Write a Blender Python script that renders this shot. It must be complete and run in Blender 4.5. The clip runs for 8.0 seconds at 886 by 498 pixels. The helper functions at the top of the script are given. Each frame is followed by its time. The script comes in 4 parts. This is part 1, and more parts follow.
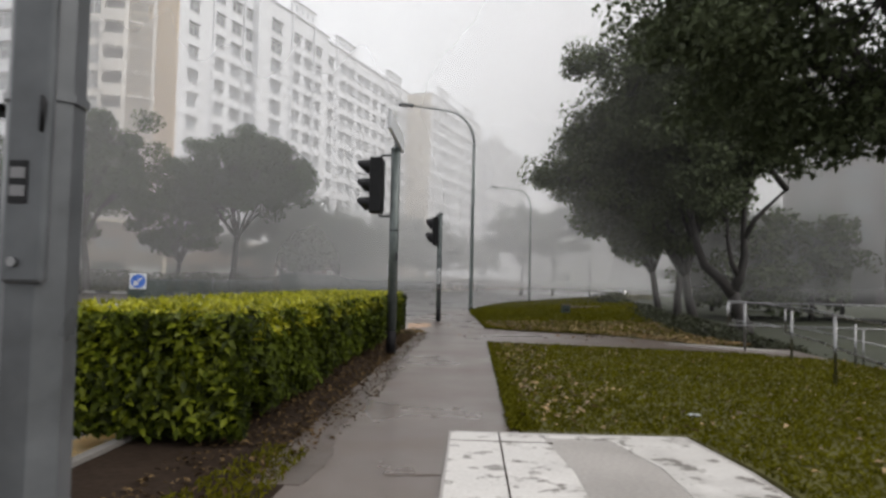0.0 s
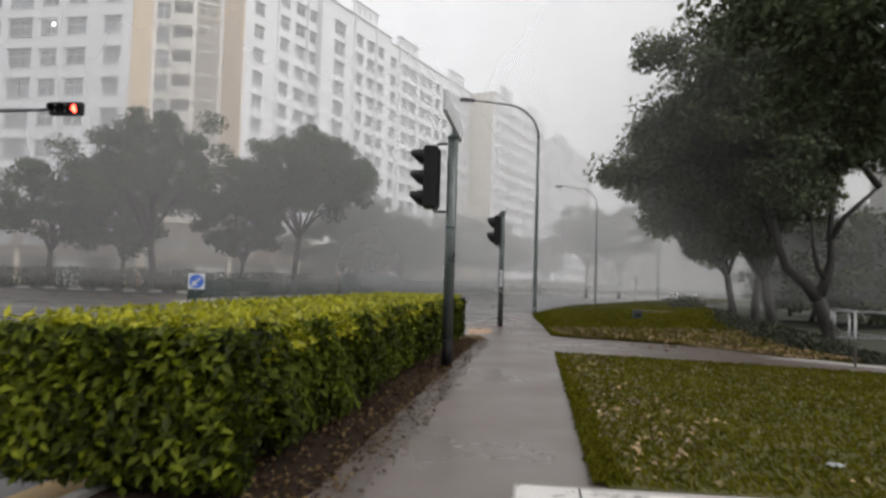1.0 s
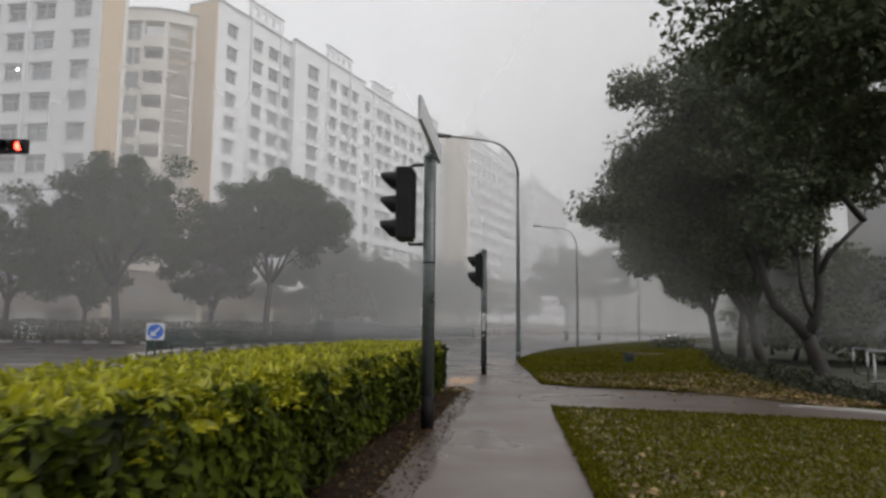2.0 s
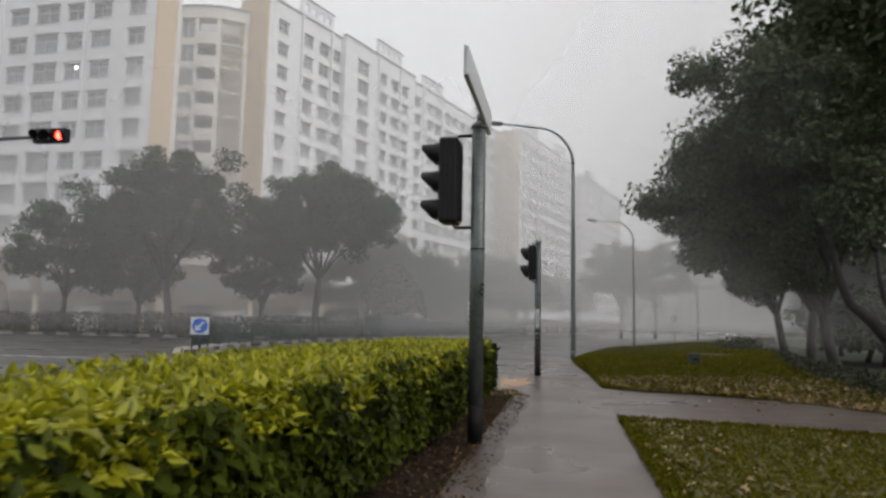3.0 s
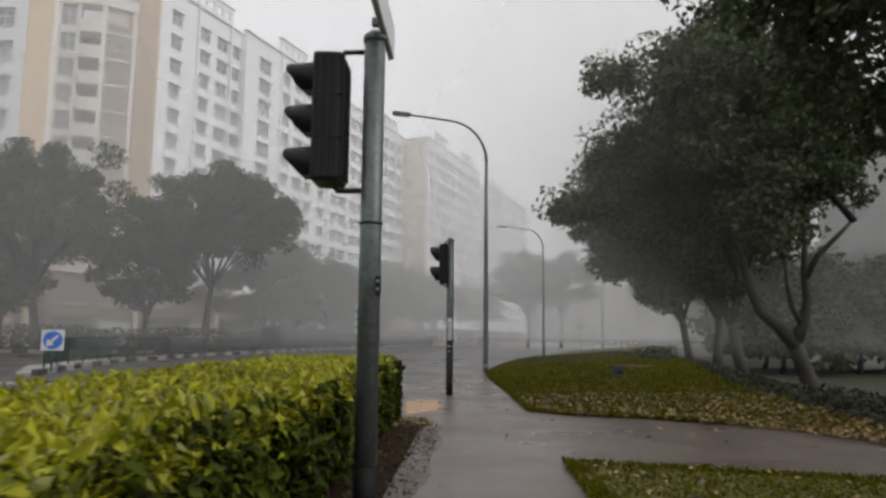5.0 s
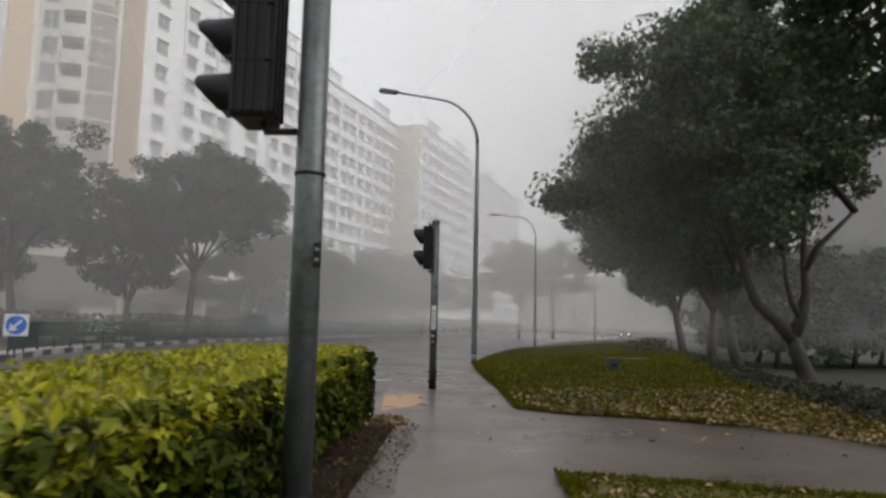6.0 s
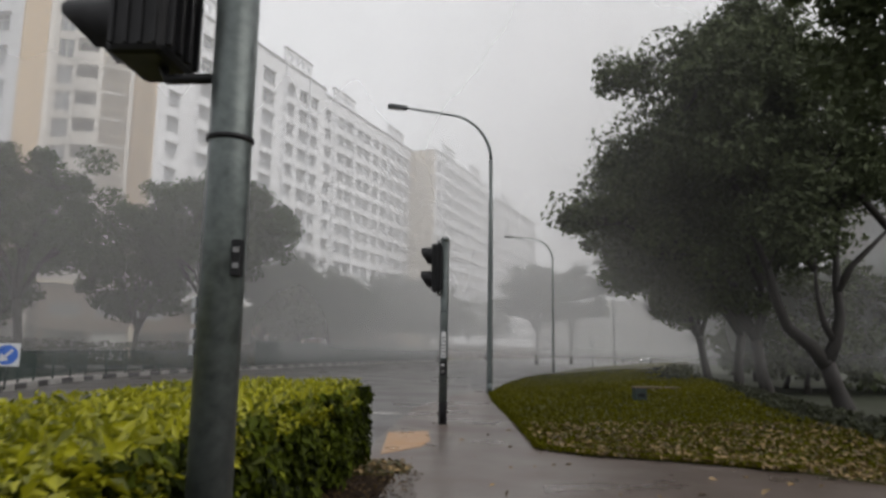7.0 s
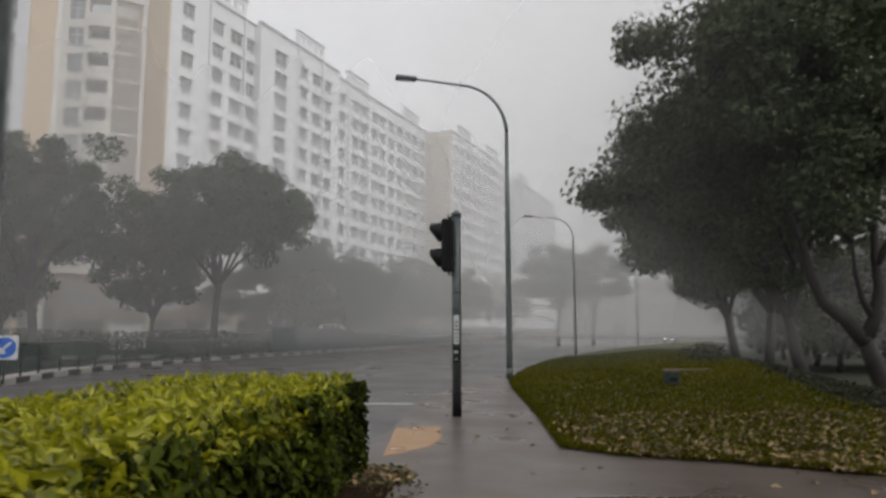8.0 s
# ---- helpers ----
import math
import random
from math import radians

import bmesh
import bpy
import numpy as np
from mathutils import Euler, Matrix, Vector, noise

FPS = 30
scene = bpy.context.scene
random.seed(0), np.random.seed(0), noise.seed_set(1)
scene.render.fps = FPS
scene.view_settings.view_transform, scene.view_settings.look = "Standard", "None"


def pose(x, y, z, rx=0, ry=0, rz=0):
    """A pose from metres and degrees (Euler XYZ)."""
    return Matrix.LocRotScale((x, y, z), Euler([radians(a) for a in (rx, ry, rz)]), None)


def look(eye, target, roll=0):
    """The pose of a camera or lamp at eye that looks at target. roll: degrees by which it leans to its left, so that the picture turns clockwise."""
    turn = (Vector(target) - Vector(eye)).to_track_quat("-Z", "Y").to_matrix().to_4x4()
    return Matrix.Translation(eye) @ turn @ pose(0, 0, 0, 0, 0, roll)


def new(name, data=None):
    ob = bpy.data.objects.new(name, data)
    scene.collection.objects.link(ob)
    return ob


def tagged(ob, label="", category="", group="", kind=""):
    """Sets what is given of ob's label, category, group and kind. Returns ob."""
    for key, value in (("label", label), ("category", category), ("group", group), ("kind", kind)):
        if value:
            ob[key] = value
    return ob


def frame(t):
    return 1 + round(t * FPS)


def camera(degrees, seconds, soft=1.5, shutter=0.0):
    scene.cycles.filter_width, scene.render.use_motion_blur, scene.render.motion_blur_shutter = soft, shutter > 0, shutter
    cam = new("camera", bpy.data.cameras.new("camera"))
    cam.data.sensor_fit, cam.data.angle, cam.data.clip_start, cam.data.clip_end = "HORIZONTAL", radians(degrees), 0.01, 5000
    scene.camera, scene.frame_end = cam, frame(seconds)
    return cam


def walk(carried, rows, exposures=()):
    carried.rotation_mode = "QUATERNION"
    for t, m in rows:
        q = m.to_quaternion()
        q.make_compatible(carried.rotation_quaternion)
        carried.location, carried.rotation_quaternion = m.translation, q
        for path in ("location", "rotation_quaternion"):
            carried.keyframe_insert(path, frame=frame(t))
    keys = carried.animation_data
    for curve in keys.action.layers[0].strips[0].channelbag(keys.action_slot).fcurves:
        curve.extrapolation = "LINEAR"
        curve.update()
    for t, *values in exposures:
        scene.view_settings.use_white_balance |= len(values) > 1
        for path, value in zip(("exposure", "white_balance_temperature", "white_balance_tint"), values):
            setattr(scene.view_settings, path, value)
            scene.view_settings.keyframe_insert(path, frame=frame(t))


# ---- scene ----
cam = camera(64.0, 8.0, 2.8, 0.5)
PATH = [
    (0, (0.368, 2.045, 1.305), (0.285, 4.041, 1.404), 1.3),
    (0.5, (0.337, 2.671, 1.337), (0.19, 4.665, 1.389), 1.3),
    (1, (0.306, 3.47, 1.347), (0.048, 5.451, 1.445), 1.7),
    (2.5, (-0.015, 5.997, 1.361), (-0.186, 7.974, 1.607), 0.1),
    (3, (-0.063, 6.638, 1.368), (-0.399, 8.598, 1.58), 1.1),
    (3.5, (-0.271, 7.439, 1.386), (-0.429, 9.418, 1.629), -1.4),
    (4, (-0.36, 8.181, 1.393), (-0.584, 10.15, 1.662), 2.0),
    (4.5, (-0.309, 8.859, 1.357), (-0.461, 10.832, 1.646), 0.1),
    (5, (-0.311, 9.587, 1.409), (-0.387, 11.57, 1.653), 0.6),
    (6.5, (-0.098, 11.564, 1.391), (-0.154, 13.552, 1.606), 1.3),
    (7, (-0.085, 12.304, 1.449), (-0.186, 14.281, 1.735), 0.9),
    (7.5, (-0.051, 13.03, 1.443), (-0.158, 15.002, 1.757), -0.35),
    (8, (0.0, 13.7, 1.497), (-0.155, 15.679, 1.736), -0.15),
]
walk(cam, [(t, look(eye, target, roll)) for t, eye, target, roll in PATH], [(0.0, 0.18), (1.0, 0.18), (2.5, -0.18), (3.0, -0.08), (4.0, -0.16), (4.5, -0.05), (5.0, -0.06), (6.5, 0.0), (7.0, -0.1), (8.0, -0.18)])

# ---- light: a closed, rain-grey sky ----
world = bpy.data.worlds.new("rain_sky")
scene.world = world
world.use_nodes = True
wn, wl = world.node_tree.nodes, world.node_tree.links
wn.clear()
sky = wn.new("ShaderNodeTexSky")
sky.sky_type, sky.sun_disc = "NISHITA", False
sky.sun_elevation, sky.sun_rotation = radians(44), radians(107)
sky.dust_density, sky.air_density = 6.0, 1.0
cloud = wn.new("ShaderNodeMixRGB")
cloud.inputs["Fac"].default_value = 0.9
cloud.inputs["Color2"].default_value = (9.5, 9.5, 9.7, 1)
wl.new(sky.outputs["Color"], cloud.inputs["Color1"])
bg = wn.new("ShaderNodeBackground")
bg.inputs["Strength"].default_value = 0.112
wout = wn.new("ShaderNodeOutputWorld")
wl.new(cloud.outputs["Color"], bg.inputs["Color"])
wl.new(bg.outputs["Background"], wout.inputs["Surface"])

sun = new("sun", bpy.data.lights.new("sun", "SUN"))
sun.data.energy, sun.data.angle, sun.data.color = 1.2, radians(50), (1.0, 0.96, 0.92)
sun.matrix_world = look((40, -12, 40), (0, 0, 0))


# ---- materials ----
def mat(name, base, rough=0.6, metal=0.0, var=0.25, grain=8.0, blotch=0.7, bump=0.2, tint=None, per="", spec=0.5, dist=0.01, trans=0.0):
    """A surface with fine grain and broad blotches; per: 'object' or 'island' varies single pieces."""
    m = bpy.data.materials.new(name)
    m.use_nodes = True
    n, l = m.node_tree.nodes, m.node_tree.links
    b = n["Principled BSDF"]
    b.inputs["Roughness"].default_value, b.inputs["Metallic"].default_value = rough, metal
    b.inputs["Specular IOR Level"].default_value = spec
    co = n.new("ShaderNodeTexCoord")
    geo = n.new("ShaderNodeNewGeometry")

    def noise_at(scale, detail):
        t = n.new("ShaderNodeTexNoise")
        t.inputs["Scale"].default_value, t.inputs["Detail"].default_value = scale, detail
        l.new(geo.outputs["Position"], t.inputs["Vector"])
        return t
    fine, broad = noise_at(grain, 6), noise_at(blotch, 4)
    add = n.new("ShaderNodeMath")
    add.operation = "ADD"
    l.new(fine.outputs["Fac"], add.inputs[0])
    l.new(broad.outputs["Fac"], add.inputs[1])
    src = add.outputs[0]
    if per:
        info = n.new("ShaderNodeObjectInfo") if per == "object" else geo
        more = n.new("ShaderNodeMath")
        more.operation = "MULTIPLY_ADD"
        l.new(info.outputs["Random" if per == "object" else "Random Per Island"], more.inputs[0])
        more.inputs[1].default_value = 0.9
        l.new(src, more.inputs[2])
        mid = n.new("ShaderNodeMath")
        mid.operation = "SUBTRACT"
        l.new(more.outputs[0], mid.inputs[0])
        mid.inputs[1].default_value = 0.45
        src = mid.outputs[0]
    ramp = n.new("ShaderNodeMapRange")
    ramp.inputs["From Min"].default_value, ramp.inputs["From Max"].default_value = 0.55, 1.45
    l.new(src, ramp.inputs["Value"])
    mix = n.new("ShaderNodeMixRGB")
    dark = tuple(c * (1 - var) for c in base)
    light = tint if tint else tuple(min(1, c * (1 + var)) for c in base)
    mix.inputs["Color1"].default_value, mix.inputs["Color2"].default_value = (*dark, 1), (*light, 1)
    l.new(ramp.outputs["Result"], mix.inputs["Fac"])
    l.new(mix.outputs["Color"], b.inputs["Base Color"])
    rr = n.new("ShaderNodeMapRange")
    rr.inputs["From Min"].default_value, rr.inputs["From Max"].default_value = 0.3, 0.7
    rr.inputs["To Min"].default_value, rr.inputs["To Max"].default_value = max(0.02, rough - 0.12), min(1, rough + 0.12)
    l.new(broad.outputs["Fac"], rr.inputs["Value"])
    l.new(rr.outputs["Result"], b.inputs["Roughness"])
    if bump:
        bp = n.new("ShaderNodeBump")
        bp.inputs["Strength"].default_value, bp.inputs["Distance"].default_value = bump, dist
        l.new(fine.outputs["Fac"], bp.inputs["Height"])
        l.new(bp.outputs["Normal"], b.inputs["Normal"])
    if trans:
        out = n["Material Output"]
        tr = n.new("ShaderNodeBsdfTranslucent")
        l.new(mix.outputs["Color"], tr.inputs["Color"])
        ms = n.new("ShaderNodeMixShader")
        ms.inputs["Fac"].default_value = trans
        l.new(b.outputs["BSDF"], ms.inputs[1])
        l.new(tr.outputs["BSDF"], ms.inputs[2])
        l.new(ms.outputs["Shader"], out.inputs["Surface"])
    return m


def worn_paint(name, paint, under, scale, cut, rough=0.4):
    """Road paint that has chipped away in places to the ground below."""
    m = mat(name, paint, rough, var=0.18, grain=30, blotch=3, bump=0.2, dist=0.003)
    n, l = m.node_tree.nodes, m.node_tree.links
    b = n["Principled BSDF"]
    old = b.inputs["Base Color"].links[0].from_socket
    geo = n.new("ShaderNodeNewGeometry")
    chip = n.new("ShaderNodeTexNoise")
    chip.inputs["Scale"].default_value, chip.inputs["Detail"].default_value, chip.inputs["Roughness"].default_value = scale, 9, 0.68
    l.new(geo.outputs["Position"], chip.inputs["Vector"])
    edge = n.new("ShaderNodeMapRange")
    edge.inputs["From Min"].default_value, edge.inputs["From Max"].default_value = cut, cut + 0.05
    l.new(chip.outputs["Fac"], edge.inputs["Value"])
    mix = n.new("ShaderNodeMixRGB")
    mix.inputs["Color2"].default_value = (*under, 1)
    l.new(edge.outputs["Result"], mix.inputs["Fac"])
    l.new(old, mix.inputs["Color1"])
    l.new(mix.outputs["Color"], b.inputs["Base Color"])
    return m


def glow(name, color, strength):
    m = bpy.data.materials.new(name)
    m.use_nodes = True
    b = m.node_tree.nodes["Principled BSDF"]
    b.inputs["Base Color"].default_value = (*color, 1)
    b.inputs["Emission Color"].default_value = (*color, 1)
    b.inputs["Emission Strength"].default_value = strength
    return m


ASPHALT = mat("wet_asphalt", (0.072, 0.066, 0.062), 0.36, var=0.3, grain=60, blotch=0.35, bump=0.25, dist=0.004)
CONCRETE = mat("wet_footpath_concrete", (0.1, 0.078, 0.066), 0.34, var=0.22, grain=45, blotch=0.6, bump=0.2, dist=0.003)
CONCRETE_LIGHT = mat("pale_concrete", (0.3, 0.28, 0.26), 0.5, var=0.25, grain=30, blotch=1.2, bump=0.25, dist=0.004)
SOIL_REFLECTION = mat("soil_wash", (0.068, 0.052, 0.043), 0.38, spec=0.45, var=0.5, grain=18, blotch=1.6, bump=0.3, dist=0.004)
LAWN = mat("lawn_soil", (0.064, 0.059, 0.007), 0.85, var=0.45, grain=14, blotch=0.5, bump=0.5, dist=0.02)
GRASS = mat("grass_blade", (0.1, 0.095, 0.004), 0.7, spec=0.1, var=0.34, grain=2.0, blotch=0.4, bump=0, per="island", trans=0.3)
KERBSTONE = mat("dark_wet_kerb", (0.17, 0.16, 0.15), 0.4, var=0.3, grain=20, blotch=1.5, bump=0.2, dist=0.004)
SOIL = mat("dark_wet_soil", (0.026, 0.018, 0.013), 0.85, spec=0.04, var=0.5, grain=22, blotch=1.5, bump=0.6, dist=0.02)
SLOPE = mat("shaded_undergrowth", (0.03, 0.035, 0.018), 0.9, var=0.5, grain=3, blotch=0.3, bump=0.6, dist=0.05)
OCHRE = mat("ochre_paving", (0.36, 0.2, 0.085), 0.35, var=0.25, grain=40, blotch=2, bump=0.2, dist=0.003)
PAINT_W = worn_paint("worn_white_paint", (0.5, 0.48, 0.455), (0.17, 0.155, 0.14), 4.5, 0.55)
PAINT_Y = worn_paint("worn_yellow_paint", (0.5, 0.3, 0.05), (0.12, 0.1, 0.08), 4.0, 0.6)
KERB_W = mat("kerb_white", (0.24, 0.235, 0.225), 0.5, var=0.35, grain=12, blotch=2, bump=0.2)
KERB_B = mat("kerb_black", (0.05, 0.05, 0.052), 0.4, var=0.4, grain=12, blotch=2, bump=0.2)
GALV = mat("galvanised_steel", (0.095, 0.11, 0.107), 0.42, metal=0.5, var=0.5, grain=24, blotch=9, bump=0.1, dist=0.002)
MAST = mat("dark_grey_mast_paint", (0.075, 0.08, 0.085), 0.38, metal=0.2, var=0.4, grain=9, blotch=3, bump=0.1, dist=0.002)
STEEL = mat("stainless_rail", (0.22, 0.22, 0.22), 0.28, metal=1.0, var=0.1, grain=20, blotch=3, bump=0.02)
BLACK = mat("black_housing", (0.007, 0.007, 0.008), 0.5, var=0.5, grain=20, blotch=4, bump=0.05, spec=0.25)
BLACKPAINT = mat("black_band_paint", (0.01, 0.009, 0.01), 0.6, spec=0.12, var=0.5, grain=25, blotch=5, bump=0.1)
LENS = mat("dark_signal_lens", (0.02, 0.012, 0.01), 0.15, var=0.2, grain=80, blotch=9, bump=0.1)
RED_ON = glow("red_signal_light", (1.0, 0.05, 0.03), 14)
HEADLAMP = glow("car_headlamp", (1.0, 0.97, 0.9), 4)
SIGN_W = mat("sign_white", (0.5, 0.515, 0.53), 0.35, var=0.1, grain=6, blotch=2, bump=0.02)
SIGN_B = mat("sign_blue", (0.03, 0.11, 0.42), 0.35, var=0.1, grain=6, blotch=2, bump=0.02)
SIGN_BACK = mat("sign_grey_back", (0.4, 0.41, 0.42), 0.4, metal=0.3, var=0.15, grain=6, blotch=2, bump=0.02)
FENCE = mat("dark_green_fence_paint", (0.02, 0.035, 0.03), 0.45, var=0.3, grain=14, blotch=2, bump=0.1)
WALL_W = mat("white_wall_paint", (0.74, 0.75, 0.77), 0.75, var=0.07, grain=0.9, blotch=0.12, bump=0.1)
# tan of the far end wall, paled by haze put into the colour
WALL_T_HAZE = mat("cream_wall_paint", (0.66, 0.58, 0.47), 0.75, var=0.07, grain=0.9, blotch=0.12, bump=0.1)
WALL_T = mat("tan_wall_paint", (0.58, 0.44, 0.28), 0.75, var=0.09, grain=0.9, blotch=0.12, bump=0.1)
WALL_C = mat("cream_wall_paint", (0.66, 0.58, 0.46), 0.75, var=0.09, grain=0.9, blotch=0.12, bump=0.1)
WALL_S = mat("pale_cream_wall_paint", (0.68, 0.65, 0.6), 0.75, var=0.08, grain=0.9, blotch=0.12, bump=0.1)
WALL_B = mat("brown_wall_paint", (0.17, 0.128, 0.1), 0.8, var=0.12, grain=0.9, blotch=0.15, bump=0.1)
# wall grey with shade mixed in, for tower recesses and the block behind trees
WALL_SHADE = mat("dim_grey_wall_paint", (0.15, 0.135, 0.13), 0.8, var=0.15, grain=0.9, blotch=0.15, bump=0.1)
TRIMM = mat("grey_parapet_cap", (0.3, 0.3, 0.3), 0.7, var=0.15, grain=1.5, blotch=0.3, bump=0.1)
GLASS = mat("window_glass", (0.19, 0.205, 0.22), 0.1, var=0.5, grain=0.35, blotch=0.2, bump=0, per="object", spec=0.8)
WFRAME = mat("window_frame", (0.5, 0.5, 0.5), 0.5, var=0.1, grain=3, blotch=0.5, bump=0)
INSIDE_SHADE = mat("dim_interior", (0.1, 0.095, 0.09), 0.9, var=0.3, grain=0.7, blotch=0.2, bump=0)
BARK = mat("wet_bark", (0.02, 0.017, 0.015), 0.75, var=0.45, grain=9, blotch=1.2, bump=0.8, dist=0.03)
LEAF_TREE = mat("tree_leaf", (0.066, 0.08, 0.04), 0.7, spec=0.2, var=0.3, grain=0.6, blotch=0.25, bump=0, per="island", trans=0.22)
LEAF_MID = mat("roadside_tree_leaf", (0.045, 0.066, 0.03), 0.7, spec=0.2, var=0.3, grain=0.6, blotch=0.25, bump=0, per="island", trans=0.25)
LEAF_SHRUB = mat("shrub_leaf", (0.032, 0.036, 0.016), 0.7, var=0.4, grain=1.5, blotch=0.4, bump=0, per="island", trans=0.2)
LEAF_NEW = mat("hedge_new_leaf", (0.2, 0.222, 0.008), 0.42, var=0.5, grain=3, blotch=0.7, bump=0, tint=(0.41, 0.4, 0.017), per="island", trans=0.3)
# older leaf green, darkened further to hold the shade of the hedge's sides
LEAF_OLD_SHADE = mat("hedge_old_leaf", (0.013, 0.02, 0.002), 0.55, var=0.55, grain=3, blotch=0.7, bump=0, tint=(0.06, 0.079, 0.004), per="island", trans=0.25, spec=0.1)
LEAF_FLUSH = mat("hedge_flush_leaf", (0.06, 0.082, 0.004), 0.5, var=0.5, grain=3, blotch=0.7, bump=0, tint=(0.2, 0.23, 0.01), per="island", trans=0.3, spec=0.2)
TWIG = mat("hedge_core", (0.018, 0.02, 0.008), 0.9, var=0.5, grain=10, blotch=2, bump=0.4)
FALLEN = mat("fallen_leaf", (0.15, 0.09, 0.034), 0.5, var=0.6, grain=4, blotch=1, bump=0, tint=(0.33, 0.22, 0.095), per="island")
FALLEN_DARK = mat("dark_fallen_leaf", (0.045, 0.027, 0.014), 0.7, spec=0.06, var=0.6, grain=4, blotch=1, bump=0, tint=(0.13, 0.086, 0.04), per="island")
WOOD = mat("weathered_timber", (0.1, 0.07, 0.045), 0.7, var=0.4, grain=12, blotch=3, bump=0.4)
CARPAINT = mat("grey_car_paint", (0.2, 0.21, 0.22), 0.25, metal=0.4, var=0.1, grain=4, blotch=1, bump=0)
RUBBER = mat("tyre_rubber", (0.02, 0.02, 0.02), 0.8, var=0.3, grain=20, blotch=3, bump=0.1)
LABEL = mat("label_sticker", (0.55, 0.56, 0.56), 0.45, var=0.1, grain=15, blotch=4, bump=0)
LABEL_DIM = mat("dull_label_print", (0.16, 0.16, 0.165), 0.5, var=0.2, grain=15, blotch=4, bump=0)
# far tree-line colour with the rain haze put in as grey
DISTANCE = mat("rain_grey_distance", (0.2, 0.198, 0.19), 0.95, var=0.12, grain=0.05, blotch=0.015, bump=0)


# ---- builders ----
def part(name, bm, material, parent=None, label=""):
    me = bpy.data.meshes.new(name)
    bm.to_mesh(me)
    bm.free()
    me.materials.append(material)
    ob = new(name, me)
    if parent:
        ob.parent = parent
    if label:
        ob["label"] = label
    return ob


def thing(name, label, category, x=0, y=0, z=0, rz=0, group="", kind=""):
    ob = new(name)
    ob.matrix_world = pose(x, y, z, 0, 0, rz)
    ob.empty_display_size = 0.2
    return tagged(ob, label, category, group, kind)


def share(name, me, parent, m):
    ob = new(name, me)
    ob.parent = parent
    ob.matrix_local = m
    return ob


def raw(name, verts, faces, material, parent=None, smooth=False):
    me = bpy.data.meshes.new(name)
    me.from_pydata(verts, [], faces)
    me.materials.append(material)
    if smooth:
        me.shade_smooth()
    ob = new(name, me)
    if parent:
        ob.parent = parent
    return ob


def box(bm, x0, x1, y0, y1, z0, z1, bevel=0.0):
    m = Matrix.LocRotScale(((x0 + x1) / 2, (y0 + y1) / 2, (z0 + z1) / 2), None, (abs(x1 - x0), abs(y1 - y0), abs(z1 - z0)))
    vs = bmesh.ops.create_cube(bm, size=1, matrix=m)["verts"]
    if bevel:
        es = list({e for v in vs for e in v.link_edges})
        bmesh.ops.bevel(bm, geom=es, offset=bevel, segments=2, affect="EDGES", profile=0.5)


def boxed(x0, x1, y0, y1, z0, z1, bevel=0.0):
    bm = bmesh.new()
    box(bm, x0, x1, y0, y1, z0, z1, bevel)
    return bm


def tube_geo(pts, radii, sides=10, caps=True):
    """Vertices and faces of a tapered tube along points."""
    verts, faces = [], []
    pts = [Vector(p) for p in pts]
    ref = Vector((0.31, 0.95, 0.05))
    for i, p in enumerate(pts):
        d = (pts[min(i + 1, len(pts) - 1)] - pts[max(i - 1, 0)]).normalized()
        a = d.cross(ref)
        if a.length < 0.05:
            a = d.cross(Vector((1, 0, 0)))
        a.normalize()
        b = d.cross(a)
        for k in range(sides):
            w = 2 * math.pi * k / sides
            verts.append(tuple(p + radii[i] * (math.cos(w) * a + math.sin(w) * b)))
    for i in range(len(pts) - 1):
        for k in range(sides):
            q = (k + 1) % sides
            faces.append((i * sides + k, i * sides + q, (i + 1) * sides + q, (i + 1) * sides + k))
    if caps:
        faces.append(tuple(range(sides - 1, -1, -1)))
        faces.append(tuple((len(pts) - 1) * sides + k for k in range(sides)))
    return verts, faces


def tube(name, pts, radii, material, parent=None, sides=12, smooth=True):
    if not isinstance(radii, (list, tuple)):
        radii = [radii] * len(pts)
    v, f = tube_geo(pts, radii, sides)
    return raw(name, v, f, material, parent, smooth)


def slab(name, outline, z0, z1, material, parent=None, kind=True, bevel=0.0):
    """A flat slab from a plan outline."""
    bm = bmesh.new()
    vs = [bm.verts.new((x, y, z1)) for x, y in outline]
    f = bm.faces.new(vs)
    f.normal_update()
    if f.normal.z < 0:
        f.normal_flip()
    ext = bmesh.ops.extrude_face_region(bm, geom=[f])
    low = [v for v in ext["geom"] if isinstance(v, bmesh.types.BMVert)]
    for v in low:
        v.co.z = z0
    bmesh.ops.recalc_face_normals(bm, faces=bm.faces)
    bmesh.ops.triangulate(bm, faces=[f for f in bm.faces if len(f.verts) > 4])
    ob = part(name, bm, material, parent)
    if kind and not parent:
        ob["kind"] = "structure"
    return ob


